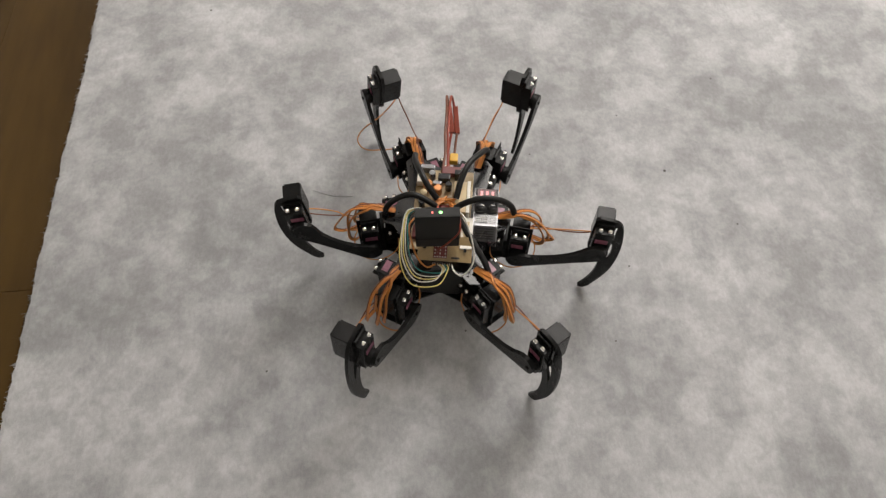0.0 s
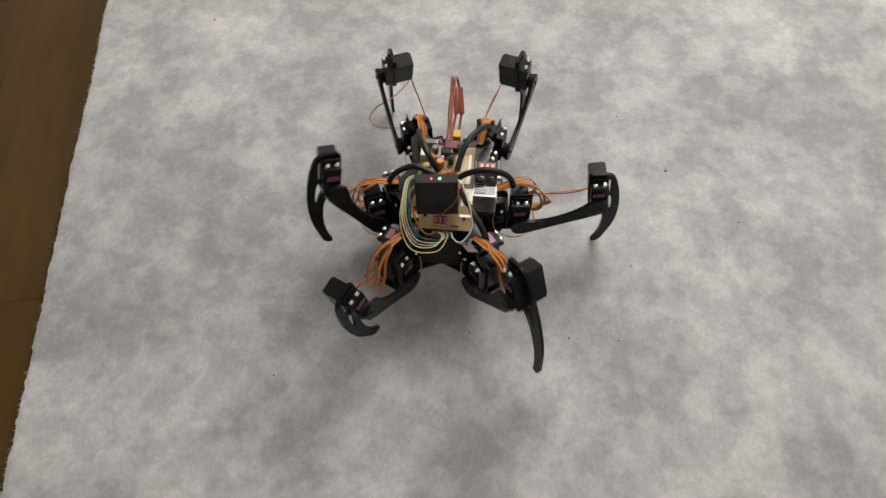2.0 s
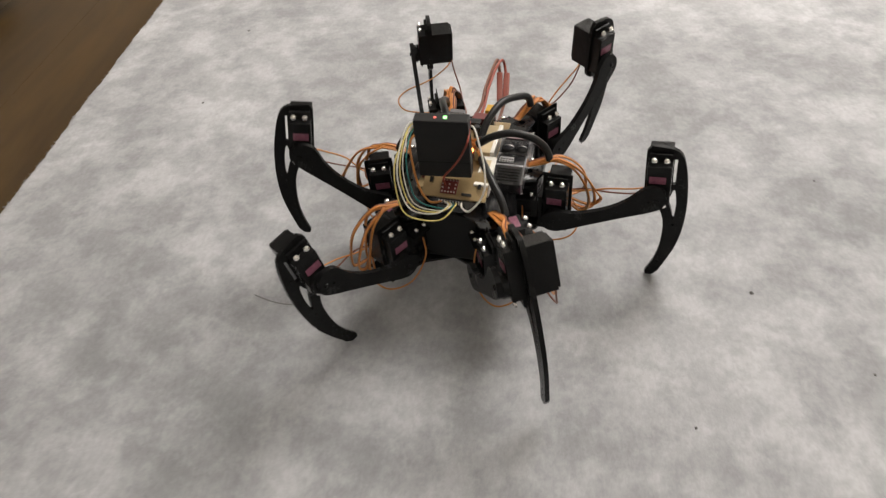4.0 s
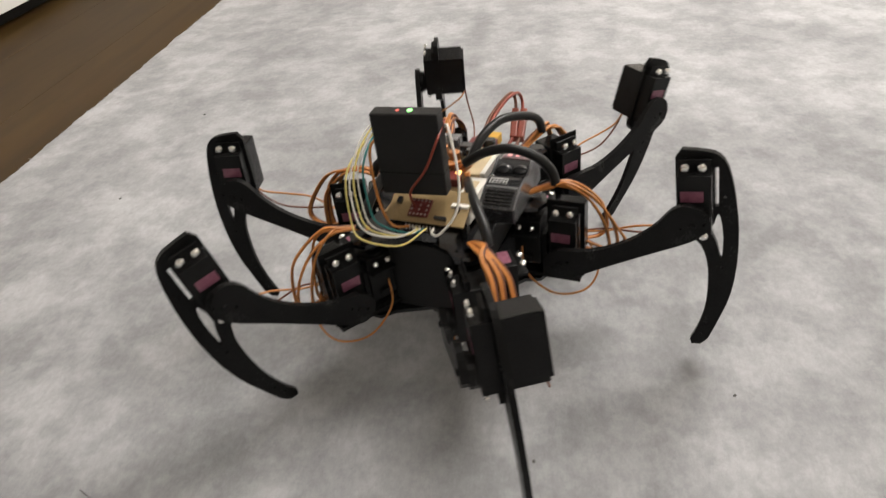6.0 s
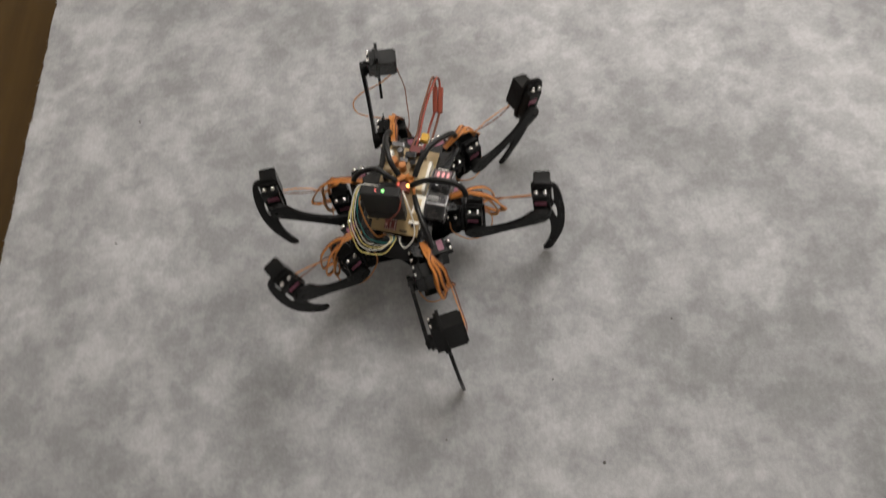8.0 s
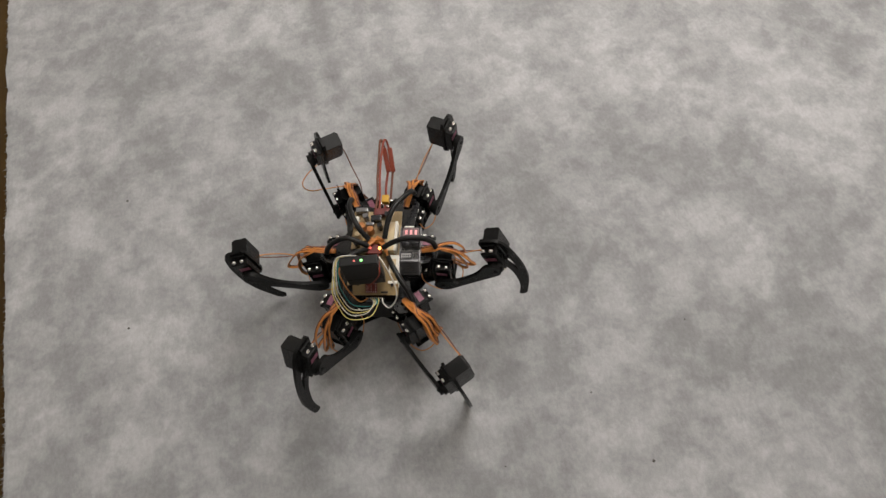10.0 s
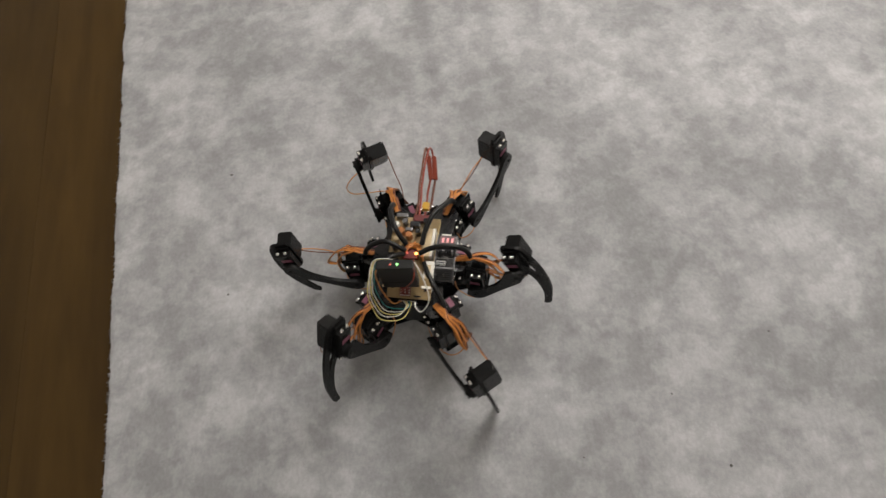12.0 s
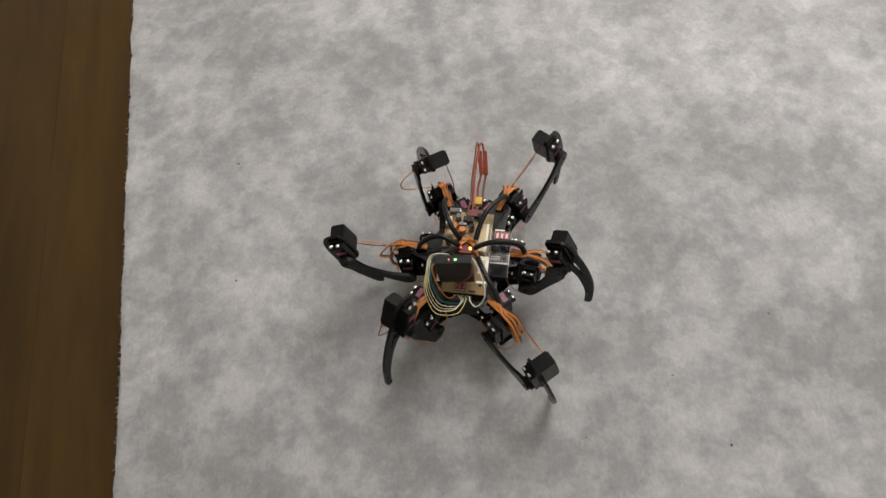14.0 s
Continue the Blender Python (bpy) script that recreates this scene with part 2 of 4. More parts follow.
def curve_points(keys, per=8):
    """A smooth line through the given points."""
    ks = [Vector(k) for k in keys]
    out = []
    for i in range(len(ks) - 1):
        p0, p1, p2, p3 = ks[max(i - 1, 0)], ks[i], ks[i + 1], ks[min(i + 2, len(ks) - 1)]
        for j in range(per):
            u = j / per
            out.append(0.5 * (2 * p1 + (p2 - p0) * u + (2 * p0 - 5 * p1 + 4 * p2 - p3) * u * u + (3 * p1 - p0 - 3 * p2 + p3) * u ** 3))
    return out + [ks[-1]]


def tube(keys, r, sides=7, per=8, name="tube"):
    """A round wire along a smooth line."""
    pts = curve_points(keys, per)
    verts, faces = [], []
    up = Vector((0.31, 0.22, 0.92))
    for i, p in enumerate(pts):
        d = (pts[min(i + 1, len(pts) - 1)] - pts[max(i - 1, 0)]).normalized()
        u = d.cross(up)
        u = u.normalized() if u.length > 1e-4 else d.orthogonal().normalized()
        v = d.cross(u)
        up = v if v.dot(up) > 0 else -v
        verts += [p + r * (math.cos(2 * math.pi * k / sides) * u + math.sin(2 * math.pi * k / sides) * v) for k in range(sides)]
    for i in range(len(pts) - 1):
        faces += [(i * sides + k, i * sides + (k + 1) % sides, (i + 1) * sides + (k + 1) % sides, (i + 1) * sides + k) for k in range(sides)]
    faces += [tuple(range(sides)), tuple(range((len(pts) - 1) * sides, len(pts) * sides))]
    me = bpy.data.meshes.new(name)
    me.from_pydata([tuple(v) for v in verts], [], faces)
    for p in me.polygons:
        p.use_smooth = True
    return me


def empty(name, label, category, m=None, group=""):
    ob = new(name)
    ob.empty_display_size = 0.05
    if m is not None:
        ob.matrix_basis = m
    return tagged(ob, label, category, group)


# ---- the room ----
def room():
    x0, x1, y0, y1, h = -2.2, 2.6, -2.6, 3.2, 2.4
    slab = part("floor", box((x0, y0, -0.10), (x1, y1, -0.024)), WOOD, None, "dark walnut board floor under the grey carpet")
    tagged(slab, category="floor", kind="structure")
    for name, lo, hi in (("wall_north", (x0, y1, -0.1), (x1, y1 + 0.12, h)), ("wall_south", (x0, y0 - 0.12, -0.1), (x1, y0, h)),
                         ("wall_west", (x0 - 0.12, y0 - 0.12, -0.1), (x0, y1 + 0.12, h)), ("wall_east", (x1, y0 - 0.12, -0.1), (x1 + 0.12, y1 + 0.12, h))):
        tagged(part(name, box(lo, hi), WALL, None, "plain off-white painted wall closing the room"), category="wall", kind="structure")
    tagged(part("ceiling", box((x0, y0, h), (x1, y1, h + 0.1)), WALL, None, "plain white painted ceiling"), category="ceiling", kind="structure")
    # fixtures out of view; the two smaller ones just carry the added fill
    for lx, ly, lz, size, power in LAMPS:
        lamp = empty("ceiling_and_fill_light", "round white flush ceiling light, switched on; the two smaller ones are added fill", "ceiling light", pose(lx, ly, lz), "ceiling lights")
        part("housing", add_disc(bmesh.new(), (0, 0, 0.02), (0, 0, -1), size / 2 + 0.02, 0.025, 40), CABINET, lamp)
        part("diffuser", add_disc(bmesh.new(), (0, 0, -0.005), (0, 0, -1), size / 2, 0.004, 40), LAMP_GLASS, lamp)
    return slab


def boards(slab):
    """Long boards beside and under the carpet's edge."""
    rng = random.Random(4)
    width = 0.19
    for i in range(-14, 4):
        xa = i * width + 0.046
        y = -2.6 - rng.random() * 1.2
        while y < 3.2:
            length = 2.6 + rng.random() * 0.8
            a, b = max(y, -2.6), min(y + length, 3.2)
            if b - a > 0.1:
                me = finish(box((0.0002, 0, -0.012), (width - 0.0002, b - a - 0.0004, 0), 0.0004), "board")
                part("board", me, WOOD, slab, m=pose(xa, a, -0.012))
            y += length


def carpet():
    """One thick grey carpet with a cut, slightly frayed edge along x = 0."""
    rng = random.Random(2)
    bm = bmesh.new()
    ys = [-2.3 + 0.0045 * k for k in range(int(5.0 / 0.0045))]
    left_top, left_low, in_top = [], [], []
    drift = 0.0
    for y in ys:
        drift = drift * 0.85 + rng.gauss(0, 0.0006)
        x = drift + 0.0013 * noise.noise((y * 9, 3.1, 0)) + rng.gauss(0, 0.0005)
        left_top.append(bm.verts.new((x + 0.0015, y, -0.0012)))
        left_low.append(bm.verts.new((x - 0.001, y, -0.0118)))
        in_top.append(bm.verts.new((0.008, y, 0)))
    for i in range(len(ys) - 1):
        bm.faces.new((left_low[i], left_low[i + 1], left_top[i + 1], left_top[i]))
        bm.faces.new((left_top[i], left_top[i + 1], in_top[i + 1], in_top[i]))
    far_a, far_b = bm.verts.new((2.5, ys[0], 0)), bm.verts.new((2.5, ys[-1], 0))
    bm.faces.new([*in_top, far_b, far_a])
    low_a, low_b = bm.verts.new((2.5, ys[0], -0.0118)), bm.verts.new((2.5, ys[-1], -0.0118))
    bm.faces.new((far_a, far_b, low_b, low_a))
    bm.faces.new([*left_low[::-1], low_a, low_b])
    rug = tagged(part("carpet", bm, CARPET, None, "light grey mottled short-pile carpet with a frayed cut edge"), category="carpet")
    # loose tufts along the cut edge
    verts, faces = [], []
    for _ in range(1500):
        y, l = -1.2 + rng.random() * 3.4, 0.001 + rng.random() * 0.0035
        if rng.random() < 0.02:
            l *= 2.2
        z, dy, w = -0.001 - rng.random() * 0.008, rng.gauss(0, 0.0015), 0.0006 + rng.random() * 0.0008
        k = len(verts)
        verts += [(0.003, y - w, z), (0.003, y + w, z), (0.003, y, z + w * 1.5), (0.0005 - l, y + dy, z - 0.0005)]
        faces += [(k, k + 1, k + 3), (k + 1, k + 2, k + 3), (k + 2, k, k + 3)]
    me = bpy.data.meshes.new("fringe")
    me.from_pydata(verts, [], faces)
    tagged(part("fringe", me, CARPET, rug, "pale loose fibres on the cut edge"), kind="stuff")


def lint():
    """Small dark specks of fluff that lie on the carpet, and a crease's shade as one thin strand."""
    rng = random.Random(9)
    spots = ((0.187, 0.577, 2.4), (0.200, 0.797, 2.6), (0.845, 0.195, 2.6), (0.76, 0.05, 1.8), (0.66, -0.04, 1.7), (0.72, -0.05, 1.5),
             (0.30, -0.05, 1.6), (0.54, -0.02, 1.5), (0.96, 0.36, 1.6), (0.80, 0.30, 1.7), (0.66, 0.24, 1.4), (0.92, 0.10, 1.5))
    for x, y, size in spots:
        bm = bmesh.new()
        bmesh.ops.create_icosphere(bm, subdivisions=2, radius=0.00072 * size)
        for v in bm.verts:
            v.co *= 0.7 + 0.6 * rng.random()
            v.co.z *= 0.45
        part_ob = part("lint", bm, LINT, None, "dark speck of fluff lying on the grey carpet", pose(x, y, 0.0006, 0, 0, rng.random() * 360))
        tagged(part_ob, category="lint", group="specks on the carpet")
    # thin grey strand that stands for the shade of a crease in the pile
    thread = tube([(-0.028, 0.010, 0), (-0.012, 0.002, 0.0003), (0.004, -0.003, 0), (0.026, -0.005, 0.0003)], 0.0004, 6, 6, "thread")
    tagged(part("thread", thread, CREASE_SHADE, None, "shade of a small crease in the grey carpet, built as a thin grey strand", pose(0.382, 0.195, 0.0004)), category="thread")


def cabinet(label, x, y, length, gap):
    """A low white unit on a dark recessed plinth; its front faces the carpet."""
    base = empty("cabinet", label, "cabinet", pose(x, y, -0.012), "white cabinets")
    part("body", box((-0.40, 0, gap), (0, length, 0.55), 0.003), CABINET, base)
    part("plinth", box((-0.37, 0.03, 0.0), (-0.03, length - 0.03, gap), 0.001), MATT, base, "dark recessed plinth")
    half = length / 2
    for a in (0.003, half + 0.002):
        part("door", box((0.002, a, gap + 0.004), (0.018, a + half - 0.005, 0.546), 0.002), CABINET, base)


FLOOR = room()
carpet()
cabinet("low white lacquered cabinet on the wooden floor", -0.319, 0.20, 0.80, 0.030)
cabinet("white cabinet set back further, on the wooden floor", -0.468, 1.04, 1.20, 0.030)
lint()

# ---- the walking robot ----
HIP = {"LF": (-0.0390, 0.0732), "RF": (0.0390, 0.0732), "LM": (-0.0603, 0.0), "RM": (0.0603, 0.0), "LB": (-0.0383, -0.0698), "RB": (0.0383, -0.0698)}
COXA, FEMUR, LATERAL, FLANGE = 0.0283, 0.0971, 0.0253, 0.0100
robot = empty("hexapod_robot", "black six-legged walking robot with orange wires, standing on the carpet", "robot")
made = {}


def shared(key, build, smooth=False):
    """One mesh for all alike parts."""
    if key not in made:
        got = build()
        made[key] = finish(got, key, smooth) if isinstance(got, bmesh.types.BMesh) else got
    return made[key]


def servo_pieces(s):
    """A hobby servo in pieces: shaft along s*y at the origin, long axis z."""
    f = FLANGE

    def slab(x, ya, yb, za, zb, bevel):
        return box((-x, min(s * ya, s * yb), za), (x, max(s * ya, s * yb), zb), bevel)

    return (("servo", lambda: slab(0.0100, f - 0.028, f + 0.008, -0.0105, 0.0305, 0.0008), "black servo motor"),
            ("flange", lambda: slab(0.0094, f - 0.0028, f, -0.0178, 0.0378, 0.0006), ""),
            ("back_cap", lambda: slab(0.0085, f - 0.0302, f - 0.0279, -0.0090, 0.0290, 0.0006), ""),
            ("shaft_boss", lambda: add_disc(bmesh.new(), (0, s * (f + 0.0079), 0), (0, s, 0), 0.0095, 0.0021, 20), ""),
            ("shaft", lambda: add_disc(bmesh.new(), (0, s * (f + 0.0099), 0), (0, s, 0), 0.0038, 0.0034, 14), ""),
            ("cable_grommet", lambda: slab(0.0040, f - 0.026, f - 0.020, -0.0130, -0.0104, 0.0006), ""))


def screw_mesh():
    bm = bmesh.new()
    add_disc(bm, (0, 0, 0), (0, 0, 1), 0.0027, 0.0012, 14)
    add_disc(bm, (0, 0, 0.0012), (0, 0, 1), 0.0027, 0.0008, 14, 0.0019)
    add_disc(bm, (0, 0, 0.0020), (0, 0, 1), 0.0019, 0.0004, 14, 0.0009)
    add_box(bm, (-0.0017, -0.0003, 0.0018), (0.0017, 0.0003, 0.00255))
    return bm


def add_servo(parent, s, m, ends=(0.0351, -0.0146), label_at=0.0125):
    for piece, build, label in servo_pieces(s):
        part(piece, shared("%s%d" % (piece, s), build), CASE, parent, label, m)
    y = s * (FLANGE + 0.0082)
    part("sticker", shared("sticker%d_%d" % (s, label_at * 1e4), lambda: box((-0.0080, y - 0.0001, label_at), (0.0058, y + 0.0001, label_at + 0.0075))), STICKER, parent, "dark magenta sticker", m)
    for z in ends:
        for x in (-0.005, 0.005):
            part("screw", shared("screw", screw_mesh), STEEL, parent, "bright steel screw", m @ pose(x, s * (FLANGE + 0.0048), z, -90 * s))


def tibia_outline():
    pts = [(-11.5, 44), (4, 42.8), (13, 40.5), (18.5, 34), (22, 20), (24.6, 0), (25.6, -22), (24.2, -48), (20, -71), (12.5, -92), (3.5, -115),
           (-8.5, -115.5), (-1, -99), (4.5, -80), (6.5, -60), (6.5, -42), (3.5, -29), (-1, -22.5), (-8, -20), (-12, -15), (-12, 0), (-12, 20)]
    hole = [(13.2, -1), (15.2, -8), (16.3, -23), (15.2, -37), (14.4, -38), (12.6, -27), (9.2, -17), (8.6, -14.5), (11.0, -9)]
    k = 0.001
    smooth_outline = rounded([(x * k, z * k) for x, z in pts], 1)
    window = [(-0.0102, -0.0107), (0.0102, -0.0107), (0.0102, 0.0307), (-0.0102, 0.0307)]
    slot = [(0.0113, 0.003), (0.0136, 0.003), (0.0136, 0.031), (0.0113, 0.031)]
    dots = [[(cx + 0.0011 * math.cos(a), cz + 0.0011 * math.sin(a)) for a in (0.5, 1.57, 2.6, 3.7, 4.7, 5.8)]
            for cx, cz in ((0.0172, 0.010), (0.0152, -0.0450), (0.0050, -0.0960), (0.0010, -0.1050))]
    return smooth_outline, [rounded([(x * k, z * k) for x, z in hole], 1), window, slot, *dots]


def femur_outline():
    pts = [(-11.5, -2), (-10, -8.5), (-3, -12.5), (7, -13), (30, -11.8), (60, -10.8), (92, -10.5), (101, -7.5), (106.5, 2), (105, 11), (99, 15.5), (92, 16),
           (85, 13), (76, 8), (60, 3.2), (40, 1.8), (22, 4), (12, 8.5), (2, 12), (-8, 9), (-11.5, 4)]
    dots = [[(cx + r * math.cos(a), cz + r * math.sin(a)) for a in (0, 1.05, 2.1, 3.14, 4.2, 5.25)]
            for cx, cz, r in ((0.0, 0.0, 0.002), (0.0971, 0.0, 0.002), (0.090, 0.001, 0.0010), (0.104, -0.001, 0.0010), (0.007, 0.0, 0.0010), (-0.006, 0.0, 0.001))]
    return rounded([(x * 0.001, z * 0.001) for x, z in pts], 1), dots


def coxa_mesh(s):
    """The joint block: a cradle that ties the turning servo to the lifting servo."""
    bm = bmesh.new()
    ya, yb = sorted((s * -0.019, s * 0.012))
    add_box(bm, (-0.0125, ya, -0.0255), (COXA + 0.0115, yb, -0.0222), 0.0008)
    add_box(bm, (0.0112, ya, -0.0222), (0.0150, yb, 0.0140), 0.0008)
    yc, yd = sorted((s * 0.0072, s * FLANGE - s * 0.0032))
    add_box(bm, (COXA - 0.0135, yc, -0.0225), (COXA - 0.0103, yd, 0.0400), 0.0006)
    add_box(bm, (COXA + 0.0103, yc, -0.0225), (COXA + 0.0135, yd, 0.0400), 0.0006)
    add_box(bm, (COXA - 0.0135, yc, 0.0318), (COXA + 0.0135, yd, 0.0410), 0.0006)
    add_disc(bm, (0, 0, -0.0255), (0, 0, -1), 0.0105, 0.003, 20)
    add_disc(bm, (0, 0, 0.0290), (0, 0, 1), 0.0105, 0.0022, 20)
    return bm


def ribbon(keys, parent, across, r):
    """A flat servo lead: brown, red and orange wires side by side."""
    step = Vector(across).normalized() * r * 1.75
    for k, (mat, label) in enumerate(((BROWN, "brown servo lead"), (ORANGE, "orange servo lead"), (ORANGE, "orange servo lead"))):
        part("lead", tube([Vector(p) + step * (k - 1) for p in keys], r, 6, 7), mat, parent, label)


def leg(name):
    s = 1 if name[0] == "L" else -1
    rng = random.Random(name)
    coxa = part("hip_joint", shared("hip_joint%d" % s, lambda: coxa_mesh(s)), PLASTIC, robot, "black hip bracket with two servos")
    add_servo(coxa, s, pose(COXA, 0, 0))
    turning = Matrix(((1, 0, 0, 0), (0, 0, -s, 0), (0, s, 0, 0.0035), (0, 0, 0, 1)))
    add_servo(coxa, s, turning, label_at=0.0200)
    femur = part("thigh", shared("thigh%d" % s, lambda: plate(*femur_outline(), s * -0.0022, s * 0.0022)), PLASTIC, robot, "curved black thigh plate")
    for cx in (0.0, FEMUR):
        part("horn", shared("horn%d" % s, lambda: add_disc(bmesh.new(), (0, s * -0.0022, 0), (0, -s, 0), 0.0100, 0.0028, 20)), CASE, femur, m=pose(cx, 0, 0))
        part("horn_screw", shared("horn_screw", lambda: add_disc(bmesh.new(), (0, 0, 0), (0, 0, 1), 0.0024, 0.0016, 12, 0.0018)), CASE, femur, "black screw", pose(cx, s * 0.0018, 0, -90 * s))
    tibia = part("shin", shared("shin%d" % s, lambda: plate(*tibia_outline(), s * (FLANGE - 0.0068), s * (FLANGE - 0.0030))), PLASTIC, robot, "curved black blade-shaped shin with a slot")
    add_servo(tibia, s, pose(0, 0, 0))
    # flat three-wire leads over the hip servo, bunched where they leave the sleeve
    for k, (reach, low, side) in enumerate(((0.038, 0.002, -0.004), (0.030, -0.006, -0.011), (0.019, -0.002, -0.017), (0.026, -0.012, 0.001))):
        g = lambda v: rng.gauss(0, v)
        short = {"F": 0.62, "M": 1.0, "B": 0.86}[name[1]]
        reach, low, side = short * reach + g(0.003), low + g(0.004) + 0.012 * (1 - short), side + g(0.002)
        keys = [(-0.004, s * (-0.002 - 0.0012 * k), 0.0375), (COXA - 0.014, s * (-0.003 - 0.0020 * k), 0.0450 + g(0.0010)), (COXA - 0.002, s * (-0.004 + 0.45 * side), 0.0455 + g(0.0015)), (COXA + 0.45 * reach, s * (-0.005 + 0.8 * side), 0.0370 + g(0.002)),
                (COXA + 0.88 * reach, s * (side - 0.003), 0.020 + g(0.003)), (COXA + reach, s * (side - 0.006), low), (COXA + 0.7 * reach, s * (side - 0.010), low - 0.012), (COXA + 0.006, s * (-0.021 + g(0.002)), low - 0.010)]
        ribbon(keys, coxa, (0.45, s * 0.85, 0.25), 0.00095)
    part("lead", tube([(-0.004, s * 0.012, 0.000), (0.000, s * 0.0165, -0.020), (0.022, s * 0.0185, -0.034), (0.044, s * 0.010, -0.032), (0.049, -s * 0.008, -0.022), (0.037, -s * 0.0205, -0.008)], 0.0008, 6, 8), ORANGE, coxa, "thin orange lead under the hip")
    for k in range(2):
        sag = 0.006 + 0.012 * k + rng.gauss(0, 0.002)
        keys = [(0.004, -s * (0.0455 + 0.001 * k), -0.004), (0.020, -s * (0.047 + 0.003 * k), -0.010), (0.042, -s * (0.047 + 0.003 * k), -0.006 - sag), (0.064, -s * (0.048 + 0.002 * k), -0.013 - sag), (0.082, -s * (0.045 + 0.001 * k), -0.017 - 0.3 * sag), (0.0935, -s * 0.044, -0.0125)]
        if name == "LF" and k == 0:
            # this lead swings out in a loop under the thigh
            keys = [(0.004, -s * 0.0455, -0.004), (0.022, -s * 0.030, -0.013), (0.030, -s * 0.004, -0.018), (0.038, s * 0.018, -0.020), (0.052, s * 0.024, -0.020), (0.064, s * 0.012, -0.021), (0.074, -s * 0.016, -0.022), (0.086, -s * 0.038, -0.018), (0.0935, -s * 0.044, -0.0125)]
        part("lead", tube(keys, 0.0008, 6, 6), BROWN if k else ORANGE, femur, "thin brown servo lead" if k else "thin orange servo lead")
    return coxa, femur, tibia


def body_outline():
    order = ("RM", "RF", "LF", "LM", "LB", "RB")
    pts = []
    for i, nm in enumerate(order):
        c = Vector(HIP[nm])
        a = math.atan2(c.y, c.x)
        for d in (-100, -50, 0, 50, 100):
            b = a + radians(d)
            pts.append((c.x + 0.0135 * math.cos(b), c.y + 0.0135 * math.sin(b)))
        nx = Vector(HIP[order[(i + 1) % 6]])
        mid = (c + nx) / 2
        pts.append((mid.x * 0.90, mid.y * 0.90))
    return pts


def body():
    holes = []
    for nm, (cx, cy) in HIP.items():
        holes.append([(cx + 0.003 * math.cos(a), cy + 0.003 * math.sin(a)) for a in [k * 0.7854 for k in range(8)]])
        for q in range(4):
            hx, hy = cx + 0.0078 * math.cos(q * 1.571 + 0.4), cy + 0.0078 * math.sin(q * 1.571 + 0.4)
            holes.append([(hx + 0.0012 * math.cos(a), hy + 0.0012 * math.sin(a)) for a in [k * 1.047 for k in range(6)]])
    top = part("top_plate", plate(body_outline(), holes, 0.0312, 0.0342, False), ACRYLIC, robot, "glossy black top plate with six round ends")
    part("bottom_plate", plate(body_outline(), [], -0.0320, -0.0290, False), ACRYLIC, robot, "glossy black bottom plate")
    part("battery_pack", box((-0.026, -0.066, -0.0285), (0.026, 0.058, 0.0290), 0.002), MATT, robot, "black battery pack between the plates")
    board = part("main_board", box((-0.036, -0.046, 0.0385), (0.030, 0.062, 0.0402), 0.0003), BOARD, robot, "tan prototype circuit board")
    for x, y in ((-0.032, -0.042), (0.026, -0.042), (-0.032, 0.058), (0.026, 0.058)):
        part("standoff", add_disc(bmesh.new(), (x, y, 0.0340), (0, 0, 1), 0.0028, 0.0046, 10), STEEL, board)
    # sloping board and the tall black box at the back
    slope = pose(0, -0.0625, 0.0455, 24)
    part("sloping_board", box((-0.0255, 0, 0), (0.0335, 0.028, 0.0016), 0.0003, slope), BOARD, robot, "tan sloping circuit board")
    for x, y, w, d in ((-0.018, 0.015, 0.0034, 0.0050), (0.016, 0.004, 0.0090, 0.0022), (0.026, 0.013, 0.0030, 0.0040)):
        part("component", box((x - w / 2, y - d / 2, 0.0016), (x + w / 2, y + d / 2, 0.0046), 0.0004, slope), SMOKE, robot)
    for x in (-0.023, 0.030):
        part("standoff", add_disc(bmesh.new(), (x, -0.055, 0.0340), (0, 0, 1), 0.0024, 0.0150, 10), CASE, robot)
    chip = part("breakout_board", box((-0.0080, 0.0030, 0.0030), (0.0068, 0.0170, 0.0046), 0.0003, slope), CHIP, robot, "small red breakout board with solder dots")
    for row in (0.0045, 0.0082, 0.0118, 0.0155):
        for k in range(5):
            if row in (0.0045, 0.0155) or k in (0, 2, 4):
                part("solder_dot", shared("solder_dot", lambda: add_disc(bmesh.new(), (0, 0, 0), (0, 0, 1), 0.0008, 0.0006, 8)), SOLDER, chip, m=slope @ pose(-0.0062 + 0.0028 * k, row, 0.0045))
    for k in range(9):
        part("header_pin", shared("low_pin", lambda: box((-0.0004, -0.0004, -0.0090), (0.0004, 0.0004, 0.0010))), SOLDER, robot, m=pose(-0.0080 + 0.0026 * k, -0.0655, 0.0450))
    part("pin_header", box((-0.0100, -0.0675, 0.0345), (0.0150, -0.0635, 0.0420), 0.0004), SMOKE, robot)
    lean = pose(-0.0040, -0.0485, 0, 0, 0, 6)
    tall = part("tall_box", box((-0.0230, -0.0060, 0.0630), (0.0230, 0.0060, 0.1220), 0.0012, lean), MATT, robot, "tall matt black plastic box with two lights")
    part("seam", box((-0.0232, -0.0062, 0.0795), (0.0232, 0.0062, 0.0799), 0, lean), CASE, tall)
    part("light", add_disc(bmesh.new(), lean @ Vector((0.0035, -0.0005, 0.1217)), (0, 0, 1), 0.0017, 0.0010, 12), GREEN_LED, tall, "lit green light")
    part("light", add_disc(bmesh.new(), lean @ Vector((-0.0050, -0.0005, 0.1217)), (0, 0, 1), 0.0011, 0.0010, 12), RED_LED, tall, "lit red light")
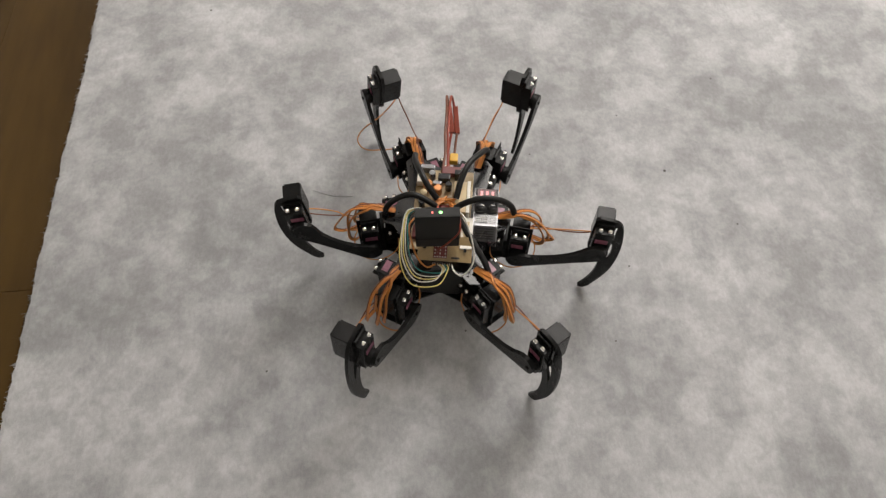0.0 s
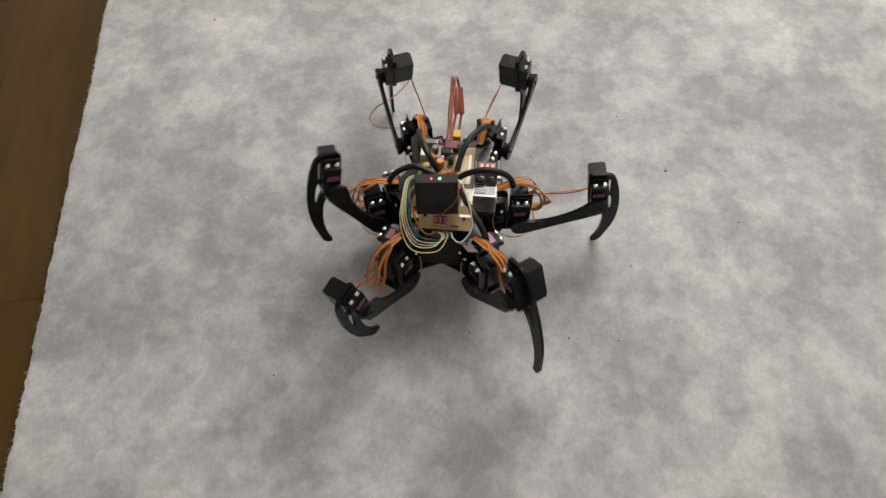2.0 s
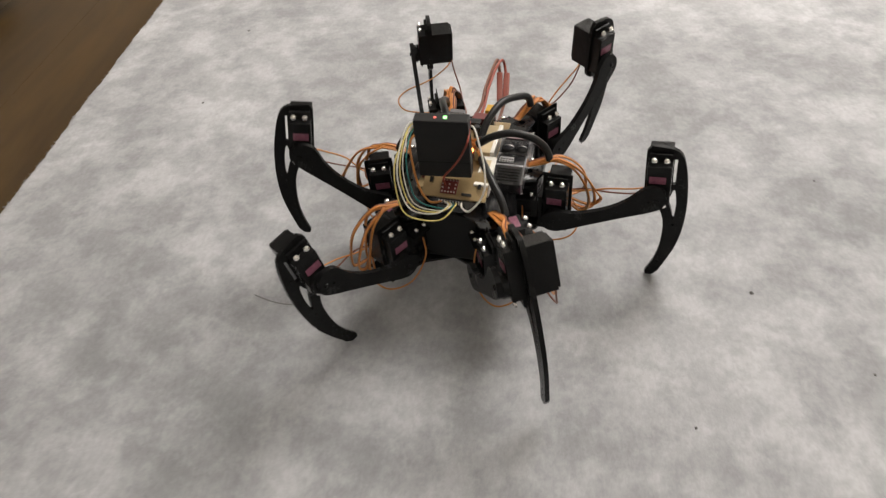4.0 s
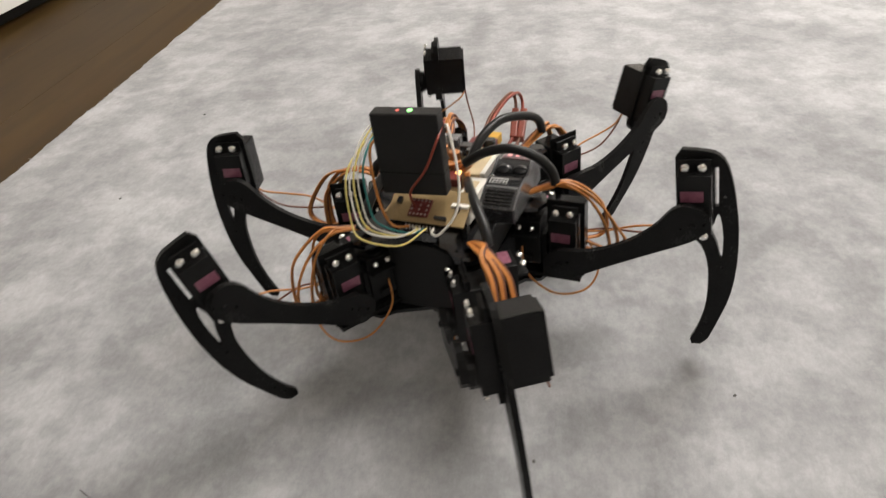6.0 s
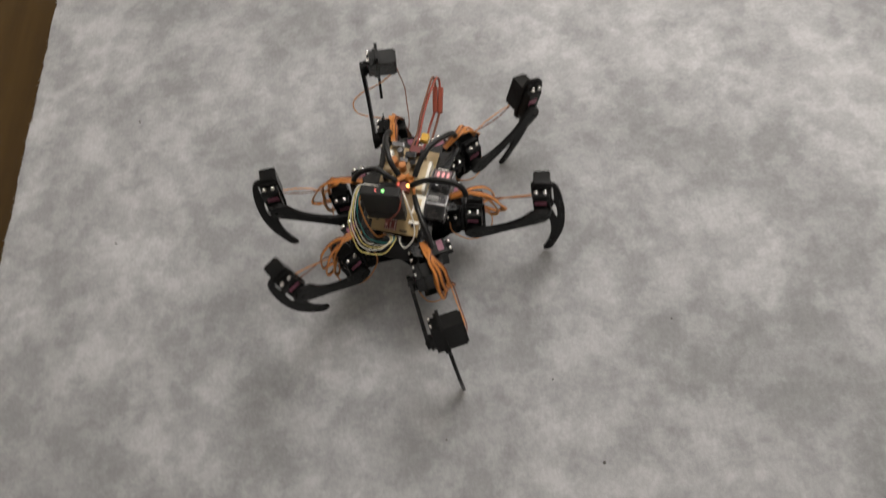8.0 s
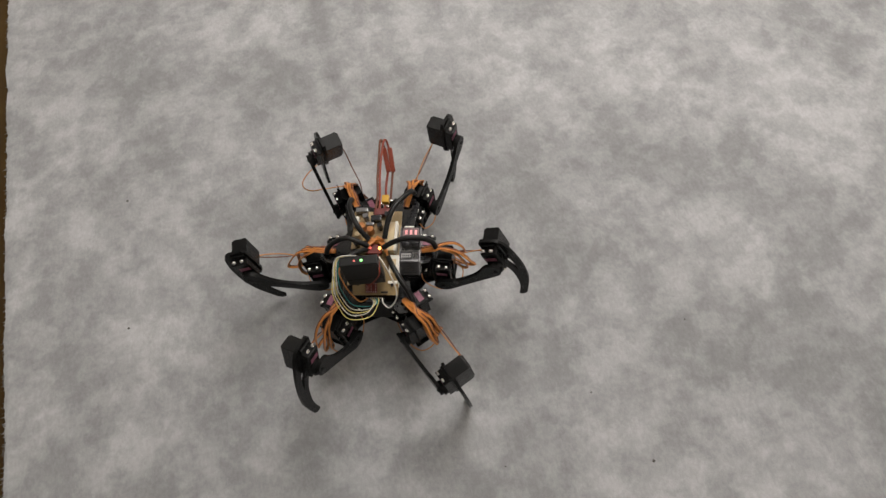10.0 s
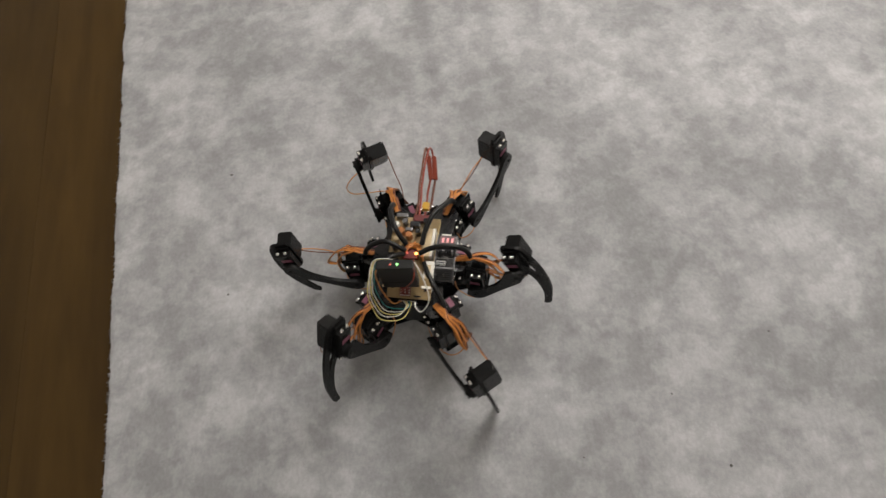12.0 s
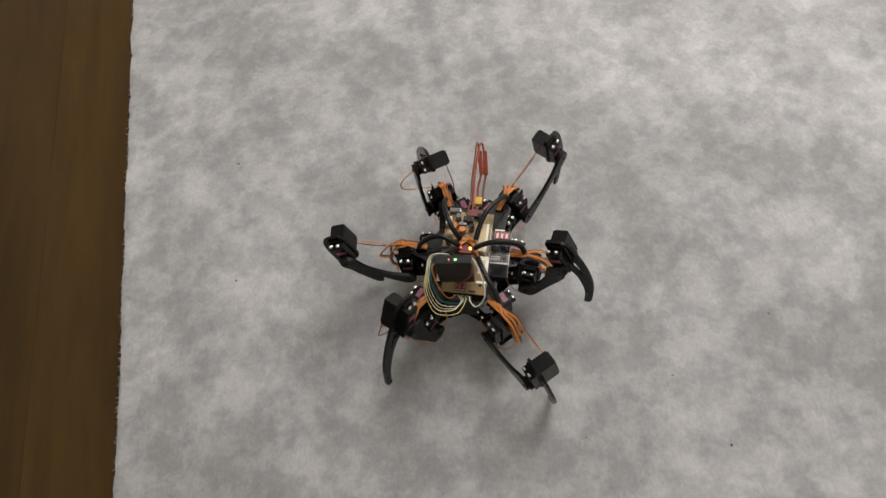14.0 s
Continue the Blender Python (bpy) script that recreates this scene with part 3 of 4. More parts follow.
    # parts on the main board
    part("foam_block", box((0.0085, -0.002, 0.0405), (0.0235, 0.040, 0.0520), 0.0008), FOAM, robot, "cream foam block with a white side")
    part("foam_edge", box((0.0238, -0.003, 0.0405), (0.0275, 0.040, 0.0535), 0.0005), PAPER, robot, "white card edge")
    part("socket_strip", box((0.0200, -0.050, 0.0405), (0.0330, -0.010, 0.0545), 0.0006), PAPER, robot, "white framed socket")
    part("socket_inset", box((0.0225, -0.040, 0.0546), (0.0290, -0.016, 0.0552), 0.0002), FOAM, robot)
    part("light", add_disc(bmesh.new(), (0.0050, 0.0020, 0.0490), (0, 0, 1), 0.0020, 0.0016, 12), ORANGE_LED, robot, "lit orange light")
    part("light", add_disc(bmesh.new(), (-0.0080, 0.0030, 0.0480), (0, 0, 1), 0.0016, 0.0016, 12), RED_LED, robot, "lit red light")
    part("red_module", box((-0.014, -0.004, 0.0403), (0.007, 0.010, 0.0465), 0.0006), CHIP, robot, "dark red circuit module")
    rng = random.Random(5)
    for x, y, r, h, mt, nm in ((-0.022, 0.034, 0.0055, 0.013, COPPER, "coil"), (-0.010, 0.030, 0.0048, 0.011, COPPER, "coil"), (-0.026, 0.022, 0.0042, 0.012, FOAM, "capacitor"), (-0.018, 0.050, 0.0040, 0.012, SILVER, "capacitor"),
                               (-0.027, 0.010, 0.0036, 0.010, SMOKE, "capacitor"), (0.002, 0.036, 0.0038, 0.011, SMOKE, "capacitor"), (-0.020, -0.012, 0.0040, 0.012, SMOKE, "capacitor")):
        bm = add_disc(bmesh.new(), (x, y, 0.0402), (0, 0, 1), r, h, 16)
        add_disc(bm, (x, y, 0.0402 + h), (0, 0, 1), r, 0.0008, 16, r * 0.8)
        part(nm, bm, mt, robot)
    for x, y, w, d, h, mt in ((-0.004, 0.048, 0.014, 0.008, 0.009, SMOKE), (-0.012, 0.041, 0.010, 0.005, 0.006, SILVER), (-0.031, 0.044, 0.008, 0.012, 0.009, PAPER), (-0.024, 0.060, 0.016, 0.006, 0.010, SILVER), (0.004, 0.058, 0.022, 0.010, 0.008, CHIP),
                              (-0.030, -0.004, 0.010, 0.014, 0.007, SMOKE), (-0.028, -0.026, 0.012, 0.016, 0.006, CHIP), (0.012, 0.052, 0.008, 0.007, 0.013, SMOKE)):
        part("component", box((x - w / 2, y - d / 2, 0.0403), (x + w / 2, y + d / 2, 0.0403 + h), 0.0006), mt, robot)
    for k in range(6):
        part("header_pin", shared("header_pin", lambda: box((-0.0004, -0.0004, 0), (0.0004, 0.0004, 0.008))), YELLOW_PLUG, robot, m=pose(-0.016 + 0.0026 * k, 0.016, 0.0403))
    part("pin_header", box((-0.018, 0.0145, 0.0403), (-0.001, 0.0175, 0.0430)), SMOKE, robot)
    # power module in clear wrap, with its lit display
    profile = [(0.0290, 0.0345), (0.0290, 0.0560), (0.0120, 0.0585), (0.0085, 0.0572), (-0.0010, 0.0530), (-0.0050, 0.0542), (-0.0190, 0.0530), (-0.0340, 0.0450), (-0.0340, 0.0345)]
    bm = plate(profile, [], 0.0335, 0.0585, False)
    bmesh.ops.transform(bm, matrix=Matrix(((0, 0, 1, 0), (1, 0, 0, 0), (0, 1, 0, 0), (0, 0, 0, 1))), verts=bm.verts[:])
    module = part("power_module", bm, WRAP, robot, "dark power module in shiny clear wrap")
    for xa, xb in ((0.0322, 0.0337), (0.0583, 0.0598)):
        bm = plate([(y, z + (0.0008 if z > 0.04 else 0)) for y, z in profile], [], xa, xb, False)
        bmesh.ops.transform(bm, matrix=Matrix(((0, 0, 1, 0), (1, 0, 0, 0), (0, 1, 0, 0), (0, 0, 0, 1))), verts=bm.verts[:])
        part("wrap_fold", bm, SILVER, module, "shiny fold of the clear wrap")
    part("display_window", box((-0.0105, -0.0070, 0), (0.0105, 0.0070, 0.0008), 0.0003, pose(0.0462, 0.0205, 0.0576, -8)), DISPLAY, module, "pale pink display window")
    for k in range(3):
        x = -0.0072 + 0.0062 * k
        part("lit_bar", box((x, -0.0036, 0.0008), (x + 0.0030, 0.0036, 0.0012), 0.0001, pose(0.0462, 0.0205, 0.0576, -8)), DIGIT, module, "lit red bar of the display")
    for sx in (0.0400, 0.0525):
        bm = bmesh.new()
        bmesh.ops.create_uvsphere(bm, u_segments=16, v_segments=10, radius=1, matrix=pose(sx, 0.0040, 0.0556, 24) @ Matrix.Diagonal((0.0058, 0.0042, 0.0022, 1)))
        part("round_capacitor", finish(bm, "round_capacitor", True), SMOKE, module, "black rounded capacitor under the wrap")
    part("silver_strip", box((0.0345, -0.0190, 0), (0.0575, -0.0165, 0.0006), 0.0002, pose(0, 0, 0.0546, 4.9)), SILVER, module, "silver label strip")
    part("paper_label", box((0.0350, -0.0145, 0.0002), (0.0480, -0.0080, 0.0010), 0.0001, pose(0, 0, 0.0546, 4.9)), LABEL, module, "white printed label")
    for row in range(2):
        for k in range(5):
            part("label_line", box((0.0360 + 0.0025 * k, -0.0142 + 0.0027 * row, 0.0010), (0.0378 + 0.0025 * k, -0.0128 + 0.0027 * row, 0.0012), 0, pose(0, 0, 0.0546, 4.9)), SMOKE, module)
    for k in range(5):
        part("rib", box((-0.0098, -0.0004, 0), (0.0098, 0.0004, 0.0008), 0, pose(0.0460, -0.0215 - 0.0024 * k, 0.0517 - 0.00128 * k, 28)), CASE, module)
    part("plug", box((0.0350, 0.0300, 0.0360), (0.0480, 0.0370, 0.0450), 0.0006), PAPER, robot, "white balance plug")
    part("plug_pad", box((0.0330, 0.0292, 0.0343), (0.0500, 0.0400, 0.0358), 0.0004), SMOKE, robot)
    part("yellow_plug", box((0.0000, 0.0760, 0.0335), (0.0100, 0.0880, 0.0420), 0.0015), YELLOW_PLUG, robot, "yellow battery plug")
    # battery lead that hangs out in front in a loop, with its two red connectors
    for k, dx in enumerate((-0.0034, 0.0034)):
        part("battery_lead", tube([(0.004 + dx, 0.062, 0.0200), (0.002 + dx, 0.098, 0.0060), (0.000 + dx * 1.2, 0.126, 0.0000), (0.002 + dx, 0.150, 0.0070)], 0.0017, 8, 7), BROWN if k else RED, robot, "thick red and brown battery lead")
        part("connector", box((-0.0034, -0.0180, -0.0042), (0.0034, 0.0180, 0.0042), 0.0013), CONNECTOR, robot, "red plastic connector", pose(-0.0008 + dx * 1.1, 0.1640, 0.0115, 24, 0, 9 if dx > 0 else 12))
        part("battery_lead", tube([(-0.004 + dx, 0.179, 0.0185), (-0.007 + dx, 0.187, 0.0270), (-0.008 + dx * 0.8, 0.180, 0.0370), (-0.007 + dx * 0.5, 0.150, 0.0440), (-0.006 + dx * 0.5, 0.112, 0.0450), (-0.004 + dx * 0.5, 0.084, 0.0425), (-0.004 + dx, 0.056, 0.0450)], 0.0016, 8, 8), RED if k else BROWN, robot, "thick battery lead")
    # black sleeves from the board to the hips
    arcs = {"RM": [(0.012, -0.002, 0.060), (0.026, 0.002, 0.068), (0.044, 0.006, 0.071), (0.062, 0.008, 0.066), (0.074, 0.008, 0.056), (0.079, 0.004, 0.045)],
            "RF": [(0.012, 0.012, 0.057), (0.016, 0.030, 0.067), (0.024, 0.052, 0.071), (0.036, 0.071, 0.066), (0.043, 0.083, 0.058), (0.045, 0.088, 0.045)],
            "LM": [(-0.010, 0.004, 0.052), (-0.022, 0.007, 0.059), (-0.038, 0.011, 0.062), (-0.054, 0.008, 0.057), (-0.064, 0.003, 0.050), (-0.068, 0.000, 0.041)],
            "LF": [(-0.010, 0.014, 0.052), (-0.020, 0.022, 0.064), (-0.030, 0.038, 0.068), (-0.038, 0.058, 0.062), (-0.040, 0.074, 0.052), (-0.041, 0.080, 0.041)],
            "LB": [(-0.012, 0.000, 0.050), (-0.026, -0.012, 0.062), (-0.036, -0.030, 0.064), (-0.040, -0.050, 0.056), (-0.040, -0.066, 0.047), (-0.041, -0.074, 0.041)],
            "RB": [(0.018, -0.012, 0.052), (0.027, -0.030, 0.056), (0.037, -0.046, 0.054), (0.046, -0.058, 0.049), (0.051, -0.066, 0.044), (0.053, -0.070, 0.040)]}
    for nm, keys in arcs.items():
        mid = keys[2]
        part("cable_sleeve", tube(keys, 0.0036, 9, 8), SLEEVE, robot, "glossy black cable sleeve")
        for k in range(4):
            j = rng.gauss(0, 0.0015)
            part("wire", tube([keys[0], (mid[0] * 0.15 + 0.003 * (k - 1.5), 0.014 + j, 0.050), (-0.004 + 0.003 * (k - 1.5), 0.018 + j, 0.0455)], 0.0010, 6, 5), ORANGE, robot, "short orange wire")
    # jumper wires that loop round the tall box
    for k, (mt, r, grow) in enumerate(((WHITE, 0.0007, 1.05), (YELLOW, 0.0007, 0.86), (WHITE, 0.0006, 0.66), (TEAL, 0.0007, 0.40), (YELLOW, 0.0007, 1.25))):
        g = grow
        keys = [(-0.012 - 0.003 * k, -0.034, 0.104), (-0.032 - 0.004 * g, -0.040, 0.106 - 0.002 * k), (-0.030 - 0.009 * g, -0.060 - 0.010 * g, 0.087), (-0.026 - 0.009 * g, -0.066 - 0.016 * g, 0.067 - 0.002 * k), (-0.018 - 0.005 * g, -0.071 - 0.021 * g, 0.056 - 0.001 * k),
                (-0.004 + 0.001 * k, -0.072 - 0.016 * g, 0.051 - 0.001 * k), (0.003 + 0.0015 * k, -0.0740, 0.0480), (-0.003 + 0.0026 * k, -0.0658, 0.0445)]
        part("jumper_wire", tube(keys, r, 7, 7), mt, robot, ("white", "pale yellow", "white", "teal", "pale yellow")[k] + " jumper wire")
    part("jumper_wire", tube([(0.016, -0.036, 0.106), (0.0235, -0.046, 0.110), (0.034, -0.062, 0.084), (0.035, -0.074, 0.066), (0.025, -0.082, 0.053), (0.016, -0.075, 0.048), (0.0126, -0.0658, 0.0445)], 0.0009, 7, 8), WHITE, robot, "white jumper wire")
    part("jumper_wire", tube([(0.016, -0.034, 0.110), (0.0195, -0.0575, 0.106), (0.010, -0.0600, 0.086), (-0.002, -0.0620, 0.070), (-0.004, -0.0560, 0.0545)], 0.0009, 7, 8), RED, robot, "red jumper wire")
    part("jumper_wire", tube([(-0.022, -0.036, 0.100), (-0.033, -0.050, 0.096), (-0.030, -0.060, 0.076), (-0.024, -0.066, 0.056), (-0.014, -0.072, 0.048), (-0.0055, -0.0658, 0.0445)], 0.0010, 7, 8), ORANGE, robot, "orange jumper wire")


body()
LEGS = {name: leg(name) for name in HIP}
boards(FLOOR)


# ---- how it moves ----
BODY = [
    (0.0, pose(0.522, 0.075, 0.0770, 0.2, -0.3, -9.7)),
    (0.5, pose(0.522, 0.076, 0.0764, 0.3, -0.6, -9.7)),
    (0.8, pose(0.528, 0.068, 0.0743, -0.3, -0.5, -12.6)),
    (1.0, pose(0.530, 0.047, 0.0730, -0.6, -0.4, -14.6)),
    (1.2, pose(0.524, 0.071, 0.0721, -0.1, -0.0, -13.4)),
    (1.5, pose(0.533, 0.116, 0.0722, 0.6, 0.4, -10.5)),
    (1.8, pose(0.525, 0.121, 0.0770, -0.5, -0.2, -10.8)),
    (2.0, pose(0.526, 0.117, 0.0792, -0.9, -0.7, -11.8)),
    (2.2, pose(0.537, 0.143, 0.0768, 0.3, -0.9, -12.5)),
    (2.5, pose(0.547, 0.186, 0.0723, 2.3, -0.9, -13.4)),
    (5.0, pose(0.593, 0.320, 0.0766, 2.3, 0.2, -14.1)),
    (5.2, pose(0.590, 0.305, 0.0761, 2.9, -0.0, -14.0)),
    (5.5, pose(0.592, 0.361, 0.0750, 3.6, -0.8, -17.7)),
    (5.8, pose(0.611, 0.380, 0.0766, 0.9, -1.7, -15.9)),
    (6.0, pose(0.602, 0.399, 0.0771, -0.6, -2.0, -16.4)),
    (6.2, pose(0.599, 0.393, 0.0749, -0.2, -1.8, -17.8)),
    (6.5, pose(0.609, 0.427, 0.0717, 0.9, -1.1, -19.2)),
    (6.8, pose(0.620, 0.473, 0.0757, -0.2, 0.0, -16.7)),
    (7.0, pose(0.627, 0.463, 0.0782, -1.0, 0.6, -16.1)),
    (7.2, pose(0.625, 0.434, 0.0776, -1.3, 0.5, -15.9)),
    (7.5, pose(0.626, 0.473, 0.0757, -1.3, 0.2, -16.2)),
    (7.8, pose(0.646, 0.527, 0.0776, -1.2, 1.5, -17.5)),
    (8.0, pose(0.645, 0.530, 0.0785, -1.2, 2.0, -18.7)),
    (8.2, pose(0.644, 0.534, 0.0773, -1.4, 1.3, -19.6)),
    (8.5, pose(0.641, 0.544, 0.0750, -1.6, -0.1, -20.5)),
    (11.0, pose(0.529, 0.524, 0.0727, -0.6, -2.1, -15.4)),
    (11.2, pose(0.526, 0.533, 0.0745, -0.6, -2.0, -15.9)),
    (11.5, pose(0.528, 0.518, 0.0781, -0.7, -1.7, -17.4)),
    (11.8, pose(0.504, 0.521, 0.0766, -0.8, -2.0, -17.6)),
    (12.0, pose(0.487, 0.523, 0.0756, -0.7, -2.1, -17.6)),
    (12.2, pose(0.488, 0.531, 0.0767, -0.4, -1.7, -17.9)),
    (12.5, pose(0.488, 0.528, 0.0785, 0.0, -1.0, -18.5)),
    (12.8, pose(0.477, 0.533, 0.0757, -0.1, -1.1, -17.5)),
    (13.0, pose(0.491, 0.527, 0.0740, -0.4, -1.4, -17.0)),
    (13.2, pose(0.517, 0.513, 0.0748, -1.0, -1.7, -17.6)),
    (13.5, pose(0.530, 0.518, 0.0765, -1.8, -2.2, -19.0)),
    (13.8, pose(0.537, 0.493, 0.0751, -0.9, -2.2, -19.0)),
    (14.0, pose(0.551, 0.494, 0.0737, -0.1, -2.1, -18.8)),
]
TIMES = (0.0, 0.5, 1.0, 1.5, 2.0, 2.5, 3.0, 3.5, 4.0, 4.5, 5.0, 5.5, 6.0, 6.5, 7.0, 7.5, 8.0, 8.5, 9.0, 9.5, 10.0, 10.5, 11.0, 11.5, 12.0, 12.5, 13.0, 13.5, 14.0)
ANGLES = {}
ANGLES["LF"] = [
    (117, 28, -5, 1.0), (121, 50, -7, 0.9), (136, 82, -25, 1.8), (109, 44, -11, 0.7), (113, 24, -12, 0.0), (135, 26, 9, 1.8),
    (134, 51, -15, -0.6), (124, 72, -29, 2.1), (113, 26, -3, 1.9), (129, 27, 1, -0.4), (133, 28, -2, -1.5), (133, 90, -37, 1.5),
    (111, 30, -9, 2.2), (123, 30, 0, 0.9), (135, 29, -1, -1.4), (122, 90, -26, 5.0), (111, 41, -12, 5.5), (117, 29, -10, 0.8),
    (111, 39, 6, 0.2), (113, 61, -5, 3.1), (120, 70, -10, 3.9), (117, 47, 3, 4.2), (114, 34, 5, -1.8), (107, 52, 3, 4.1),
    (122, 72, -15, 1.2), (114, 59, 1, 7.6), (125, 32, 3, -2.2), (140, 43, -4, 0.7), (122, 84, -28, 0.4),
]
ANGLES["RF"] = [
    (69, 30, 5, 0.9), (68, 30, 6, 0.9), (81, 25, -13, 0.6), (49, 28, 25, 0.2), (73, 25, -4, -1.0), (77, 40, -27, 0.4),
    (75, 15, 6, 1.6), (67, 12, 39, 2.2), (54, 45, 5, 5.0), (64, 62, -17, 0.8), (73, 18, -13, 2.8), (75, 11, 41, 0.0),
    (54, 22, 21, 5.9), (59, 76, -17, 2.2), (71, 29, -11, -0.0), (65, 26, -9, 6.5), (48, 24, 25, 0.8), (62, 66, -11, -0.6),
    (77, 51, -13, 0.2), (73, 23, 9, 1.2), (68, 23, 6, 0.4), (75, 41, -6, 0.1), (74, 64, -22, -0.4), (79, 25, 6, 1.2),
    (63, 26, 8, 0.9), (76, 24, -0, -0.1), (69, 66, -13, 0.6), (50, 37, -10, 0.5), (61, 25, -3, 0.4),
]
ANGLES["LM"] = [
    (193, 41, 10, -5.9), (192, 41, 9, -5.5), (184, 34, 4, -8.6), (206, 39, 4, 0.3), (204, 62, -4, 1.3), (177, 57, 1, 1.8),
    (170, 27, 9, -0.1), (195, 27, 17, -0.0), (201, 46, -4, 0.1), (187, 65, -7, 1.3), (162, 27, 3, -0.0), (189, 29, 21, -0.0),
    (199, 29, 5, 0.0), (198, 71, -12, 0.6), (171, 44, 5, 2.0), (175, 25, 15, -1.5), (207, 38, 3, 2.1), (197, 63, -9, 2.8),
    (185, 45, -12, 1.3), (184, 29, -2, -0.8), (191, 36, 12, -0.8), (192, 54, -3, -0.0), (188, 54, -12, 2.1), (182, 27, -10, -0.4),
    (189, 36, 10, -0.8), (192, 39, 7, -0.5), (191, 72, -14, 0.5), (189, 31, 28, -0.7), (189, 38, 20, -0.7),
]
ANGLES["RM"] = [
    (-7, 25, 7, 0.0), (-7, 25, 7, -0.5), (-13, 58, -10, -1.0), (7, 34, -0, -0.8), (7, 22, -1, 3.5), (-22, 27, -1, 2.6),
    (-24, 42, -6, 2.3), (-5, 51, -9, -0.0), (-1, 25, 3, 0.2), (-16, 24, 0, 1.9), (-29, 30, -1, 3.2), (-10, 61, -14, 0.4),
    (-1, 28, 1, 0.0), (-7, 26, 1, 0.7), (-30, 24, -2, 2.8), (-19, 54, -11, -3.6), (9, 30, 1, -3.5), (1, 26, -0, 1.5),
    (-5, 22, -8, 1.9), (-4, 38, -12, 1.4), (-7, 42, -11, -0.1), (-7, 20, -4, 0.7), (-6, 21, -8, 1.4), (-3, 26, -9, 2.6),
    (-6, 53, -14, -0.6), (-7, 21, -5, 1.2), (-7, 24, -1, -0.6), (-6, 18, 22, -1.3), (-11, 63, -14, -1.3),
]
ANGLES["LB"] = [
    (249, 33, 2, 0.3), (249, 33, 1, 0.3), (253, 66, -28, 3.2), (233, 44, 14, 2.0), (245, 36, 18, -0.4), (256, 34, -16, -2.0),
    (249, 54, -27, 2.1), (243, 62, -10, -0.5), (242, 30, 17, -0.5), (250, 31, -4, 0.1), (247, 40, -23, 3.2), (248, 76, -28, -0.5),
    (238, 31, 19, 0.0), (250, 35, 3, -1.0), (248, 27, -14, 1.9), (248, 64, -25, -0.7), (237, 41, 15, -0.3), (248, 36, 22, 2.6),
    (255, 34, 3, 3.6), (250, 50, -9, 3.1), (249, 48, -11, 0.6), (254, 27, 6, -0.9), (255, 32, 4, 3.5), (253, 41, -1, 3.6),
    (245, 58, -19, 1.8), (255, 28, 5, -1.1), (249, 31, 1, 0.1), (235, 25, -8, 0.7), (244, 70, -25, 1.1),
]
ANGLES["RB"] = [
    (-48, 25, 3, -2.1), (-48, 26, 2, -1.7), (-47, 28, 6, 1.5), (-60, 26, -15, 0.6), (-52, 46, -19, -2.3), (-39, 51, -2, 0.4),
    (-43, 29, 11, 2.4), (-53, 27, -4, 3.5), (-59, 42, -15, 2.2), (-49, 53, -10, 0.9), (-41, 28, 16, 1.4), (-49, 31, -2, 4.0),
    (-58, 26, -6, 2.2), (-55, 65, -25, 2.1), (-40, 24, 18, -0.4), (-52, 24, 10, 5.2), (-59, 21, -11, 2.1), (-54, 51, -24, -3.5),
    (-62, 45, -5, -1.2), (-63, 19, 4, 3.4), (-53, 20, 3, 4.1), (-56, 40, -7, 0.6), (-57, 57, -11, -2.7), (-70, 22, 5, 2.1),
    (-50, 22, 1, 4.4), (-60, 23, 3, 2.6), (-47, 63, -23, -2.0), (-36, 20, -10, -0.1), (-48, 25, -0, 6.3),
]


# turn, lift and bend at the moments between
BETWEEN = (0.8, 1.2, 1.8, 2.2, 5.2, 5.8, 6.2, 6.8, 7.2, 7.8, 8.2, 11.2, 11.8, 12.2, 12.8, 13.2, 13.8)
FINE = {}
FINE["LF"] = [
    (122, 58, -8), (130, 85, -25), (116, 31, -10), (121, 25, -2), (134, 54, -17), (118, 56, -22),
    (113, 26, -4), (132, 25, 2), (136, 69, -20), (115, 57, -6), (112, 25, -16), (113, 38, 13),
    (102, 88, -15), (128, 54, -4), (119, 48, -2), (129, 25, -13), (136, 72, -20),
]
FINE["RF"] = [
    (71, 29, -5), (72, 25, -2), (55, 30, 24), (79, 15, -22), (75, 12, 9), (56, 15, 35),
    (69, 37, -4), (63, 53, 5), (70, 16, -15), (58, 27, 28), (45, 34, 14), (77, 45, -8),
    (68, 24, 10), (68, 26, 9), (79, 64, -11), (53, 45, -9), (54, 33, -15),
]
FINE["LM"] = [
    (189, 37, 8), (193, 34, 3), (207, 39, 6), (191, 74, -13), (170, 25, 11), (185, 26, 0),
    (204, 43, -12), (174, 59, 2), (164, 29, 4), (197, 32, 7), (209, 43, 2), (184, 35, -8),
    (186, 45, -3), (191, 33, 13), (192, 53, -11), (187, 68, 3), (190, 33, 25),
]
FINE["RM"] = [
    (-8, 39, 0), (-6, 62, -12), (7, 31, -2), (-7, 25, 1), (-25, 41, -1), (-6, 40, 1),
    (2, 32, 2), (-23, 23, -2), (-30, 31, -2), (4, 48, -8), (7, 25, 0), (-6, 19, -11),
    (-10, 49, -15), (-5, 25, 0), (-9, 28, -10), (-8, 23, 15), (-8, 58, -3),
]
FINE["LB"] = [
    (249, 47, -11), (244, 63, -13), (239, 32, 22), (252, 34, 7), (251, 62, -26), (239, 57, 6),
    (239, 33, 16), (253, 34, -13), (247, 41, -20), (243, 62, -2), (240, 37, 21), (256, 29, 3),
    (250, 74, -22), (246, 28, -2), (255, 29, 3), (239, 34, -5), (237, 55, -19),
]
